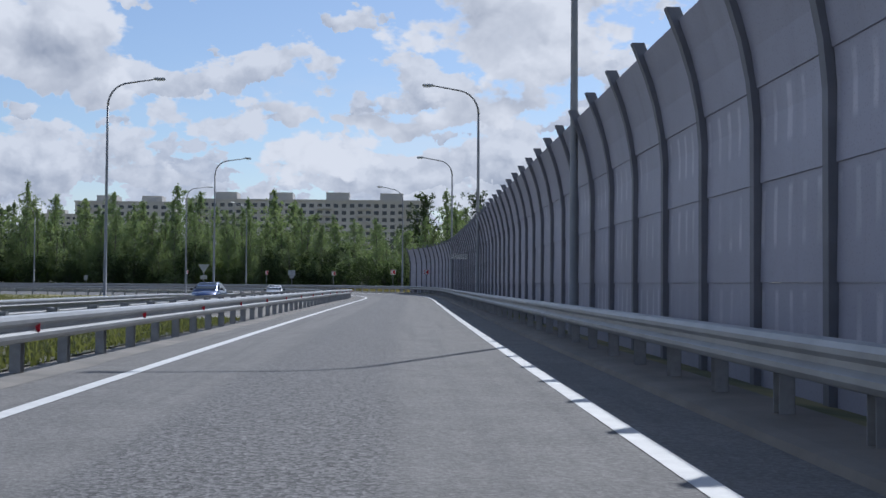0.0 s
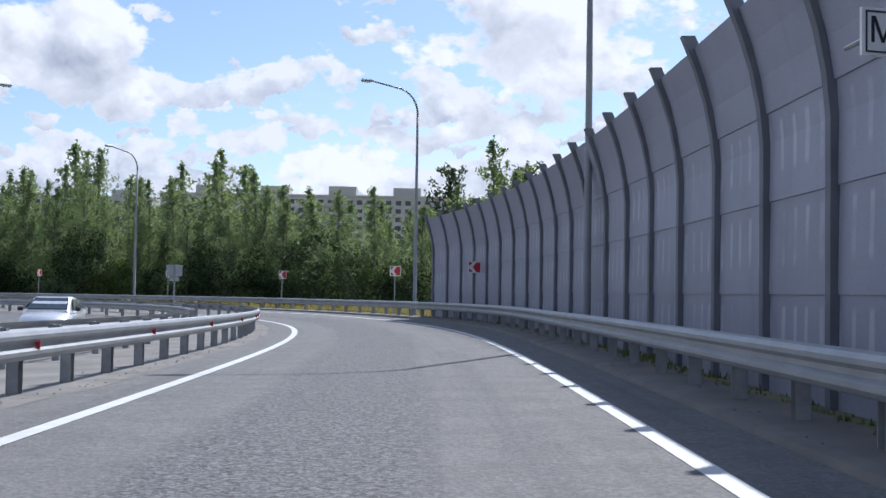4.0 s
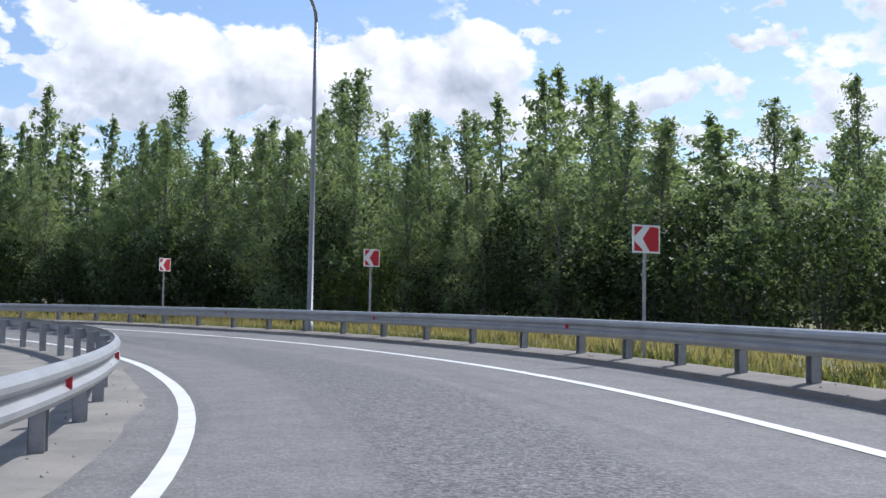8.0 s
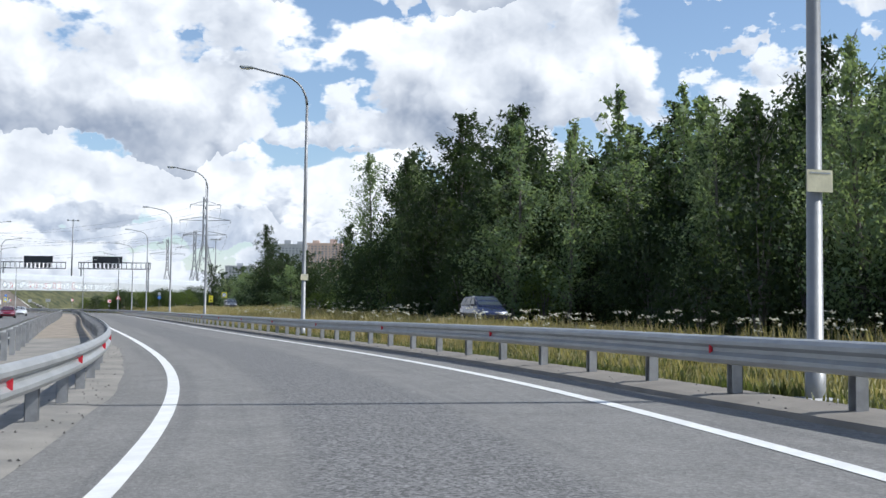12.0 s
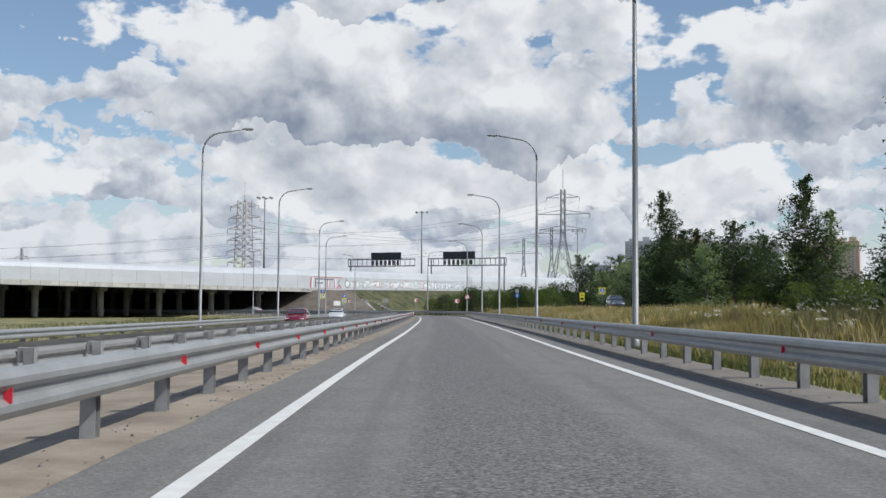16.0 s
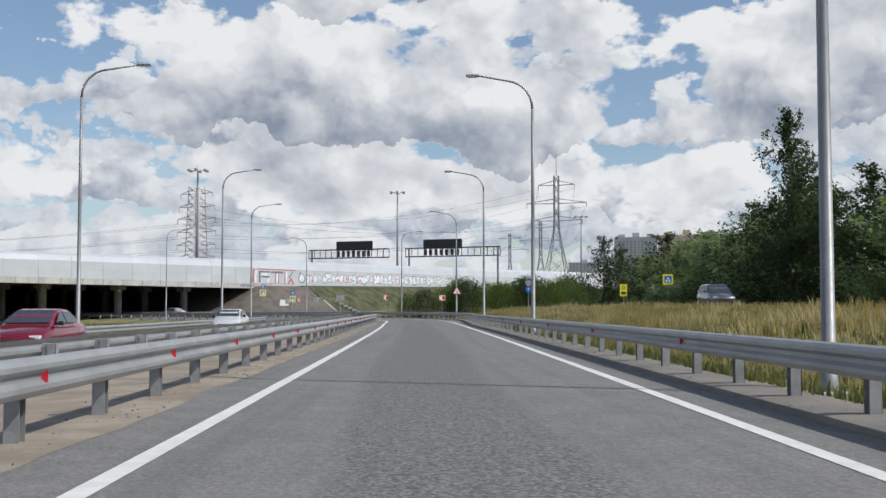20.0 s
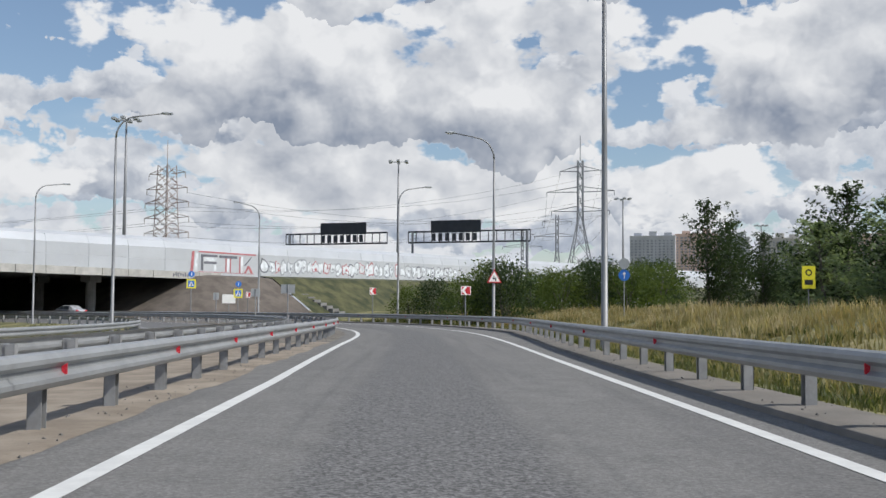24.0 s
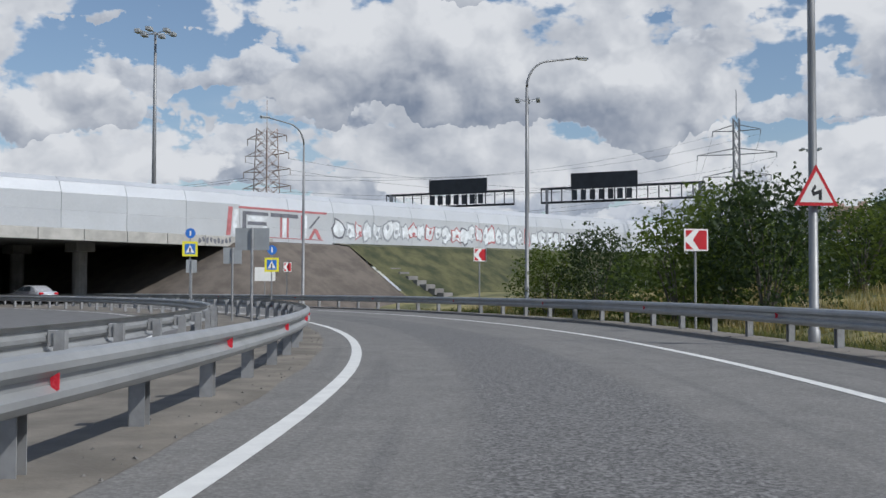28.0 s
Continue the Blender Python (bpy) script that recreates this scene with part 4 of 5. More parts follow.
def high_mast(x, y, h, base):
    mast = empty("high_mast", "tall slim floodlight mast with a ring of lamps", "light mast", "high masts", "", pose(x, y, base))
    bm = bmesh.new()
    tube(bm, [(0, 0, -1), (0, 0, h * 0.5), (0, 0, h)], [0.3, 0.22, 0.13], 8)
    part("pole", bm, POLE, mast, smooth=True)
    for k in range(6):
        bm = bmesh.new()
        c, s = math.cos(k * math.pi / 3), math.sin(k * math.pi / 3)
        tube(bm, [(0, 0, h - 0.2), (c * 1.6, s * 1.6, h)], 0.05, 5)
        box(bm, c * 1.8 - 0.45, c * 1.8 + 0.45, s * 1.8 - 0.3, s * 1.8 + 0.3, h - 0.25, h + 0.15, 0.05)
        part("floodlight", bm, GREY_BACK, mast)


for x, y, h, base in ((-429.7, 154.3, 24.3, 5.5), (-375.4, 116.8, 23.0, 5.5), (-480.0, 206.0, 22.0, 6.0), (-560.0, 262.0, 22.0, 6.0)):
    high_mast(x, y, h, base)


def pylon(x, y, h, wide, mat, arms, label, turn=0.0, spire=0.0, column=False):
    py = empty("power_pylon", label, "pylon", "power pylons", "", pose(x, y, -0.5, 0, 0, turn))
    r = max(0.10, h * 0.0031)

    def half(z):
        if column:
            return wide * (1 - 0.42 * z / h) / 2
        return wide * (0.12 + 0.88 * max(0.0, 1 - z / (h * 0.62)) ** 1.15) / 2

    levels = [h * k / 17 for k in range(18)] if column else [h * f for f in (0, 0.14, 0.27, 0.39, 0.5, 0.6, 0.69, 0.78, 0.87, 0.94, 1.0)]
    corners = ((1, 1), (-1, 1), (-1, -1), (1, -1))
    for cx, cy in corners:
        bm = bmesh.new()
        tube(bm, [(cx * half(z), cy * half(z), z) for z in levels], r, 5)
        part("leg", bm, mat, py)
    for z0, z1 in zip(levels, levels[1:]):
        for (ax, ay), (bx, by) in zip(corners, corners[1:] + corners[:1]):
            bm = bmesh.new()
            tube(bm, [(ax * half(z0), ay * half(z0), z0), (bx * half(z1), by * half(z1), z1)], r * 0.6, 4)
            part("brace", bm, mat, py)
            bm = bmesh.new()
            tube(bm, [(bx * half(z0), by * half(z0), z0), (ax * half(z1), ay * half(z1), z1)], r * 0.6, 4)
            part("brace", bm, mat, py)
    for z, reach in arms:
        for q in (1, -1):
            bm = bmesh.new()
            for dy in (-0.5, 0.5):
                tube(bm, [(q * half(z), dy, z), (q * reach, 0, z + 0.3)], r * 0.7, 4)
                tube(bm, [(q * half(z), dy, z + h * 0.035), (q * reach, 0, z + 0.3)], r * 0.6, 4)
            tube(bm, [(q * reach, 0, z + 0.3), (q * reach, 0, z - 1.5)], r * 0.8, 5)
            part("cross_arm", bm, mat, py)
    if spire:
        bm = bmesh.new()
        tube(bm, [(0, 0, h), (0, 0, h + spire)], r * 0.8, 4)
        part("spire", bm, mat, py)
    return [(py.matrix_basis @ Vector((q * reach, 0, z - 1.4))) for z, reach in arms for q in (1, -1)]


A = pylon(-565.6, 76.8, 46.5, 6.9, PYLON_RED, [(20.5, 8.5), (25, 9.0), (29.8, 9.0), (34.5, 8.8), (39, 8.2), (43.8, 7.4)], "tall brownish red steel lattice power pylon with many short arms", 62, 8.0, True)
B = pylon(-673.4, 220.4, 63.5, 17.5, PYLON, [(42.5, 12), (50.5, 14), (59, 8.5)], "grey steel lattice power pylon with three cross arms", 72, 10.5)
C = pylon(-900.0, 235.0, 60.0, 14.0, PYLON, [(47, 14), (56, 9)], "distant grey steel lattice power pylon", 75)
D = pylon(-1050.0, 225.0, 62.0, 14.0, PYLON, [(49, 15), (58, 9)], "distant grey steel lattice power pylon", 75)
E = pylon(-720.0, -75.0, 34.0, 8.0, PYLON, [(24, 6), (29, 5)], "distant grey steel lattice power pylon", 60)


def wires(label, pairs, sag):
    w = empty("power_lines", label, "power line", "power lines")
    for a, b in pairs:
        bm = bmesh.new()
        pts = []
        for k in range(13):
            f = k / 12
            p = a.lerp(b, f)
            p.z -= sag * 4 * f * (1 - f)
            pts.append(p)
        tube(bm, pts, 0.045, 3, False)
        part("wire", bm, DARK_STEEL, w)


wires("sagging power lines between two pylons", [(A[k + 2], B[k % 6]) for k in range(8)], 6.0)
wires("sagging power lines leaving a pylon to the south", [(A[k], A[k] + Vector((-120, -330, 4))) for k in range(8)], 7.0)
wires("sagging power lines between distant pylons", [(B[k], C[k % 4]) for k in range(6)] + [(C[k], D[k]) for k in range(4)], 6.0)


# ---- buildings ----
def apartment(x, y, turn, length, depth, floors, label, mat, bays, heads=(), base_floor=3.0):
    h = floors * base_floor + 1.2
    b = empty("apartment_building", label, "apartment building", "apartment buildings", "", pose(x, y, -0.5, 0, 0, turn))
    bm = bmesh.new()
    box(bm, -length / 2, length / 2, 0, depth, 0, h)
    part("wall", bm, mat, b)
    bm = bmesh.new()
    box(bm, -length / 2 - 0.3, length / 2 + 0.3, -0.3, depth + 0.3, h, h + 0.6)
    part("roof", bm, mat, b)
    for x0, x1, z in heads:
        bm = bmesh.new()
        box(bm, x0, x1, 2, depth - 2, h + 0.55, h + z)
        part("lift_house", bm, mat, b)
    pitch = length / bays
    bm = bmesh.new()
    box(bm, -pitch * 0.28, pitch * 0.28, -0.02, 0.06, 0.85, 2.3)
    pane = mesh_of("window", bm, GLASS_DARK)
    bm = bmesh.new()
    box(bm, -pitch * 0.42, pitch * 0.42, -0.9, 0.0, 0.05, 1.1)
    rail = mesh_of("balcony", bm, mat)
    for f in range(max(0, floors - 9), floors):
        for k in range(bays):
            m = pose(-length / 2 + (k + 0.5) * pitch, 0, f * base_floor + 0.6)
            share("window", pane, b, m)
            if k % 5 in (1, 2) and mat is not FACADE_GREY:
                share("balcony", rail, b, m)
    return b


apartment(-43.0, 429.0, 2, 94, 13, 12, "long pale panel apartment block with lift houses on its roof", FACADE, 30, ((-36, -27.5, 3.4), (-15, -6, 3.4), (7, 16, 3.6), (28, 37, 3.4)), 2.7)
apartment(-118.0, 445.0, 4, 40, 13, 12, "pale panel apartment block behind the trees", FACADE, 12, ((-12, -4, 3.0), (6, 14, 3.0)), 2.7)
apartment(-215.0, 640.0, 6, 34, 13, 13, "distant pale panel apartment block", FACADE, 10, ((-4, 6, 3.0),))


def far_tower(x, y, turn, length, depth, h, label, mat, steps=0):
    """A high-rise on the horizon with rows of windows."""
    t = empty("apartment_tower", label, "apartment tower", "far towers", "", pose(x, y, -0.8, 0, 0, turn))
    bm = bmesh.new()
    box(bm, -length / 2, length / 2, 0, depth, 0, h)
    part("wall", bm, mat, t)
    bm = bmesh.new()
    box(bm, -length / 2 - 0.4, length / 2 + 0.4, -0.4, depth + 0.4, h, h + 1.2)
    part("roof", bm, mat, t)
    for k in range(steps):
        bm = bmesh.new()
        cx = -length / 2 + (k + 0.5) * length / steps
        box(bm, cx - 4, cx + 4, 3, depth - 3, h + 1.15, h + 4.5 + 1.5 * (k % 2))
        part("lift_house", bm, mat, t)
    verts, faces = [], []
    for f in range(12, int(h / 3)):
        for k in range(int(length / 4.2)):
            cx, z = -length / 2 + 2.3 + k * 4.2, f * 3.0 + 0.9
            w = 1.2 if k % 3 else 0.7
            i = len(verts)
            verts += [(cx - w, -0.25, z), (cx + w, -0.25, z), (cx + w, -0.25, z + 1.6), (cx - w, -0.25, z + 1.6), (cx - w, 0.1, z), (cx + w, 0.1, z), (cx + w, 0.1, z + 1.6), (cx - w, 0.1, z + 1.6)]
            faces += [(i, i + 1, i + 2, i + 3), (i + 3, i + 2, i + 6, i + 7), (i, i + 4, i + 5, i + 1)]
    me = bpy.data.meshes.new("window_grid")
    me.from_pydata(verts, [], faces)
    me.materials.append(GLASS_FAR)
    ob = new("window_grid", me)
    ob.parent = t
    ob["kind"] = "stuff"
    return t


for x, y, turn, length, h, mat, label, steps in (
        (-1400.0, 389.0, 70, 52, 88.0, FACADE_GREY, "grey high-rise apartment tower on the horizon", 3), (-1391.0, 433.0, 74, 46, 90.0, FACADE_RED, "orange-brown high-rise apartment tower on the horizon", 2),
        (-1385.0, 468.0, 70, 40, 86.0, FACADE_GREY, "grey high-rise apartment tower on the horizon", 2), (-1362.0, 512.0, 70, 44, 84.0, FACADE, "pale high-rise apartment tower on the horizon", 3),
        (-1332.0, 582.0, 66, 60, 84.0, FACADE_RED, "pinkish brown high-rise apartment block on the horizon", 4), (-1290.0, 655.0, 64, 60, 74.0, FACADE, "pale high-rise apartment block on the horizon", 3), (-1500.0, 345.0, 76, 40, 62.0, FACADE_GREY, "grey apartment tower on the horizon", 1)):
    far_tower(x, y, turn, length * 0.92, 20.0, h * 0.92, label, mat, steps)


# ---- trees ----
def leaf_mesh(name, centres, mat, rnd, size, per, spread):
    """Small folded leaves round each centre, as one mesh."""
    verts, faces = [], []
    for c, r in centres:
        for _ in range(per):
            d = Vector((rnd.gauss(0, 1), rnd.gauss(0, 1), rnd.gauss(0, 1.1)))
            p = c + d * (r * spread)
            a = Vector((rnd.uniform(-1, 1), rnd.uniform(-1, 1), rnd.uniform(-1, 0.3))).normalized()
            b = a.cross(Vector((rnd.uniform(-1, 1), rnd.uniform(-1, 1), rnd.uniform(-1, 1)))).normalized()
            L = size * rnd.uniform(0.6, 1.35)
            k = len(verts)
            verts += [p - a * L * 0.5 + b * L * 0.42, p - a * L * 0.35 - b * L * 0.42, p + a * L * 0.75]
            faces.append((k, k + 1, k + 2))
    me = bpy.data.meshes.new(name)
    me.from_pydata(verts, [], faces)
    me.materials.append(mat)
    return me


def birch(seed, h, wide, mat, per=28, low=0.06, size=0.17, limbs=4.8):
    """An upswept birch: trunk with limbs, and a crown of small leaves with gaps and a wispy top."""
    rnd = random.Random(seed)
    bm = bmesh.new()
    lean = Vector((rnd.uniform(-0.04, 0.04), rnd.uniform(-0.04, 0.04), 0))
    axis = [Vector((0, 0, -0.6)) + (lean * z + Vector((math.sin(z * 0.5 + seed) * 0.12, math.cos(z * 0.4) * 0.12, z))) for z in [h * f / 9 for f in range(10)]]
    tube(bm, axis, [0.17 * (1 - 0.93 * f / 9) + 0.012 for f in range(10)], 7)
    centres = []
    n = int(h * limbs)
    for k in range(n):
        f = low + (0.985 - low) * (k + rnd.random()) / n
        i = min(8, int(f * 9))
        root = axis[i].lerp(axis[i + 1], f * 9 - i)
        shape = min(1.0, (f - low) / 0.14 + 0.6) * (1.03 - f) ** 0.86
        reach = 1.12 * wide * shape * rnd.uniform(0.5, 1.18)
        ang = rnd.uniform(0, 2 * math.pi)
        out = Vector((math.cos(ang), math.sin(ang), 0))
        tip = root + out * reach + Vector((0, 0, reach * rnd.uniform(0.2, 0.7) * (1 + 2.2 * f)))
        mid = root.lerp(tip, 0.5) + Vector((0, 0, 0.12 * reach))
        tube(bm, [root, mid, tip], [0.035 * (1.1 - f) + 0.008, 0.02, 0.006], 4, False)
        steps = max(2, int(reach / 0.5))
        for q in range(1, steps + 1):
            g = q / steps
            if f > 0.62 and rnd.random() < (f - 0.62) * 1.9:
                continue
            p = (root.lerp(mid, g * 2) if g < 0.5 else mid.lerp(tip, g * 2 - 1))
            centres.append((p + Vector((rnd.uniform(-0.2, 0.2), rnd.uniform(-0.2, 0.2), rnd.uniform(-0.35, 0.1))), 0.60 * (1.10 - 0.72 * f)))
    for q in range(14):
        at = axis[7 + q // 7].lerp(axis[8 + q // 7], (q % 7) / 7)
        wob = 0.35 * (1 - q / 15)
        centres.append((at + Vector((rnd.uniform(-wob, wob), rnd.uniform(-wob, wob), rnd.uniform(-0.2, 0.2))), 0.42 - 0.022 * q))
    return mesh_of("trunk", bm, BARK, True), leaf_mesh("crown", centres, mat, rnd, size, per, 0.58)


def bush(seed, h, wide, mat, n=120, per=8, size=0.2):
    rnd = random.Random(seed)
    bm = bmesh.new()
    centres = []
    for k in range(9):
        a = rnd.uniform(0, 2 * math.pi)
        r = rnd.uniform(0.1, 0.75) * wide
        top = Vector((math.cos(a) * r, math.sin(a) * r, h * rnd.uniform(0.6, 0.95)))
        tube(bm, [(0, 0, -0.4), top * 0.5 + Vector((0, 0, 0.2)), top], [0.06, 0.04, 0.012], 5, False)
    for k in range(n):
        a = rnd.uniform(0, 2 * math.pi)
        z = rnd.random() ** 0.8
        r = wide * math.sqrt(max(0.05, 1 - (z - 0.25) ** 2 / 0.75)) * rnd.uniform(0.35, 1.0)
        centres.append((Vector((math.cos(a) * r, math.sin(a) * r, z * h)), 0.7))
    return mesh_of("stem", bm, BARK, True), leaf_mesh("foliage", centres, mat, rnd, size, per, 0.5)


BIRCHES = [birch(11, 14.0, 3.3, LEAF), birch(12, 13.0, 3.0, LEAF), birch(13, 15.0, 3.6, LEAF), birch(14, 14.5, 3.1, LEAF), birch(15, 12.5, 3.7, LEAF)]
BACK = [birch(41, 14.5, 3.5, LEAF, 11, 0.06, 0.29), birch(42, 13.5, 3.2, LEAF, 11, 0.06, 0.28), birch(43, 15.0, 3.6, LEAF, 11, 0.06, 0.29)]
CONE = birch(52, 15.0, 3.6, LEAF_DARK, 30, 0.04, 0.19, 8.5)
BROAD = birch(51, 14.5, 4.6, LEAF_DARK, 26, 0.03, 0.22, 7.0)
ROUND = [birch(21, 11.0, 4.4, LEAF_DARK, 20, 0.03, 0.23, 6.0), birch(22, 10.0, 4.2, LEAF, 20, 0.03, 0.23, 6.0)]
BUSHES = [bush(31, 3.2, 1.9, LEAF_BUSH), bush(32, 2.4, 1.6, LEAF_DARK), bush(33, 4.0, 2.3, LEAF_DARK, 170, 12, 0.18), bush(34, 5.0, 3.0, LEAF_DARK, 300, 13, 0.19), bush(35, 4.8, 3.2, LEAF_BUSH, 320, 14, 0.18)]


def plant(name, label, category, group, meshes, x, y, z, turn, k, kz):
    m = Matrix.Translation((x, y, z)) @ Matrix.Rotation(turn, 4, "Z") @ Matrix.Diagonal((k, k, kz, 1))
    t = empty(name, label, category, group, "", m)
    for n, me in zip(("trunk", "crown") if name == "tree" else ("stem", "foliage"), meshes):
        share(n, me, t)
    return t


def tree(x, y, kind, k=1.0, kz=1.0, label="slender green birch in the roadside wood"):
    return plant("tree", label, "tree", "roadside trees", kind, x, y, land_z(x, y), rng.uniform(0, 6.28), k, kz)


def shrub(x, y, kind, k=1.0, kz=1.0, z=None, label="leafy green willow shrub in the rough grass"):
    return plant("shrub", label, "shrub", "shrubs", kind, x, y, land_z(x, y) if z is None else z, rng.uniform(0, 6.28), k, kz)


rng = random.Random(77)
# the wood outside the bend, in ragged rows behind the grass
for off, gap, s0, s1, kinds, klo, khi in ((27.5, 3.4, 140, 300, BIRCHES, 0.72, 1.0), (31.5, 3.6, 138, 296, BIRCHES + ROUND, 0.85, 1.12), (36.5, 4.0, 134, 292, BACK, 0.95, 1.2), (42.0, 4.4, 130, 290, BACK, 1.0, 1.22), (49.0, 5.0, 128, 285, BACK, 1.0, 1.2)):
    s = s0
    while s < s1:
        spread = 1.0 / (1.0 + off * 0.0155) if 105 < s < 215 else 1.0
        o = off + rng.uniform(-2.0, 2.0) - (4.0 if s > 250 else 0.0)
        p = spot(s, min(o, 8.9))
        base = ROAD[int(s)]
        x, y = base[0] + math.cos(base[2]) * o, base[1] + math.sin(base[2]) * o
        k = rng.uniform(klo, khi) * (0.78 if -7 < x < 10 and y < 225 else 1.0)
        # past s 236 many trees take the dark leaf: their shade is in the colour
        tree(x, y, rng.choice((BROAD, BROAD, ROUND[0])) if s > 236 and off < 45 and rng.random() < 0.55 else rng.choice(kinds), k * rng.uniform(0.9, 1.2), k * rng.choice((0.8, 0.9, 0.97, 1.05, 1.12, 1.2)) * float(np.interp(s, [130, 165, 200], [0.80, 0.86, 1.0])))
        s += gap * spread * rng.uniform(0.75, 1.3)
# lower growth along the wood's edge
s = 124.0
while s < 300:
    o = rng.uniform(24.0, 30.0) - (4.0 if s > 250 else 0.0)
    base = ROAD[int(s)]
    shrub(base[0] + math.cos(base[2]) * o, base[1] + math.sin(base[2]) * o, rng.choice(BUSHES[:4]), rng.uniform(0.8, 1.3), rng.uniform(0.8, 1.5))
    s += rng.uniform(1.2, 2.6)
# the wood goes on to the west of the first straight
for k in range(46):
    x = -45.0 - rng.uniform(0, 110)
    y = 215.0 + rng.uniform(0, 40) + max(0, -x - 110) * 0.2
    kk = rng.uniform(0.68, 0.9)
    tree(x, y, rng.choice(BACK), kk, kk, "slender green birch at the back of the wood")
for x, y, k in ((5.8, 231.0, 2.0), (16.6, 227.0, 2.0), (11.0, 236.0, 1.6), (24.0, 200.0, 0.8), (14.0, 196.0, 0.6), (33.0, 190.0, 0.8), (20.0, 178.0, 0.55), (30.0, 168.0, 0.6)):
    tree(x, y, ROUND[0] if k > 1.5 else rng.choice(BIRCHES), k * 0.85, k, "tall old tree standing above the wood")
# single trees and thickets beside the side road
for x, y, kind, k, kz in ((-236.7, 189.5, CONE, 1.0, 1.02), (-240.0, 192.0, BROAD, 1.0, 0.72), (-206.0, 197.0, CONE, 0.95, 0.9), (-209.0, 200.0, BIRCHES[3], 1.2, 0.72)):
    tree(x, y, kind, k, kz, "tall dark green birch beside the side road")
for x, y, k, kz in ((-243, 191, 1.3, 0.86), (-249, 193, 1.25, 0.8), (-229, 194, 1.3, 0.84), (-224, 198, 1.2, 0.8), (-255, 190, 1.2, 0.7), (-262, 193, 1.25, 0.74), (-268, 190, 1.15, 0.72), (-274, 194, 1.3, 0.8), (-281, 191, 1.2, 0.76), (-288, 195, 1.3, 0.84), (-295, 190, 1.1, 0.68), (-302, 193, 1.2, 0.72), (-216, 199, 1.1, 0.72), (-200, 203, 1.1, 0.66), (-192, 207, 1.2, 0.7), (-240, 199, 1.3, 0.8), (-258, 200, 1.3, 0.8), (-278, 202, 1.4, 0.82)):
    tree(x, y, rng.choice(ROUND), k, kz, "bushy dark green tree beside the side road")
for k in range(14):
    tree(-214.0 - k * 6.5 + rng.uniform(-2, 2), rng.uniform(190.0, 196.0), rng.choice(ROUND), rng.uniform(1.0, 1.3), rng.uniform(0.72, 0.92), "bushy green tree in the thicket beside the side road")
for x, y, k, kz in ((-325.0, 189.0, 1.05, 1.05), (-329.0, 192.0, 0.9, 0.9), (-320.0, 193.0, 0.8, 0.72)):
    tree(x, y, ROUND[0], k, kz, "tall round dark green tree behind the fence")
for k in range(46):
    x = -165.0 - rng.uniform(0, 150)
    y = 190.0 + rng.uniform(0, 12) + max(0.0, (-x - 270) * 0.05)
    shrub(x, y, rng.choice(BUSHES[:4]), rng.uniform(0.8, 1.4), rng.uniform(0.5, 0.85))
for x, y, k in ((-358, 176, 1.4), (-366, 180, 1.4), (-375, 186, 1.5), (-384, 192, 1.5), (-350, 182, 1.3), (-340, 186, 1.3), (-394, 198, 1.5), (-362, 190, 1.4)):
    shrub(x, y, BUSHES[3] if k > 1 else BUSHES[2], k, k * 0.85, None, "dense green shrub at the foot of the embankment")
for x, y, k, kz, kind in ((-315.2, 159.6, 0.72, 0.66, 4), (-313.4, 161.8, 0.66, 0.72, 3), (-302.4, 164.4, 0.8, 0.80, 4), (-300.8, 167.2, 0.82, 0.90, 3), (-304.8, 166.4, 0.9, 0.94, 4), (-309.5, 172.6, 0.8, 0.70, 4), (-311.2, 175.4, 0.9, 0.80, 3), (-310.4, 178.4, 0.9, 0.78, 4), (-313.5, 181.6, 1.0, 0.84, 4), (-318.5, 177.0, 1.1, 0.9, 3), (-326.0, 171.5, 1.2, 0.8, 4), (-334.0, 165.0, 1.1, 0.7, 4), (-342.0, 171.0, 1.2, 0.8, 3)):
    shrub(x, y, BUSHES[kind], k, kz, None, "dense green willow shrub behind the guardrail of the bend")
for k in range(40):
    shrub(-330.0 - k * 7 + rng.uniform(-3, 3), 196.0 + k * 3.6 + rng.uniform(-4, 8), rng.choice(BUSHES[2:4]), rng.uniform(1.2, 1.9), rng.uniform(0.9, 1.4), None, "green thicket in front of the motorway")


# ---- grass ----
def tufts(name, label, n, place, height, mat, seed, blades=4):
    """Many bent blades of grass as one sheet of growth."""
    rnd = random.Random(seed)
    verts, faces = [], []
    for _ in range(n):
        p, k = place(rnd)
        for _ in range(blades):
            a = rnd.uniform(0, 2 * math.pi)
            c = Vector((math.cos(a), math.sin(a), 0))
            q = p + Vector((rnd.uniform(-0.2, 0.2), rnd.uniform(-0.2, 0.2), 0))
            h = height * k * rnd.uniform(0.45, 1.2)
            w = 0.012 + 0.02 * k * rnd.random()
            side = Vector((-c.y, c.x, 0)) * w
            i = len(verts)
            verts += [q - side, q + side, q + c * h * 0.12 + side * 0.7 + Vector((0, 0, h * 0.55)), q + c * h * 0.12 - side * 0.7 + Vector((0, 0, h * 0.55)), q + c * h * rnd.uniform(0.25, 0.5) + Vector((0, 0, h * 0.95))]
            faces += [(i, i + 1, i + 2, i + 3), (i + 3, i + 2, i + 4)]
    me = bpy.data.meshes.new(name)
    me.from_pydata(verts, [], faces)
    me.materials.append(mat)
    return tagged(new(name, me), label, "grass", "", "stuff")


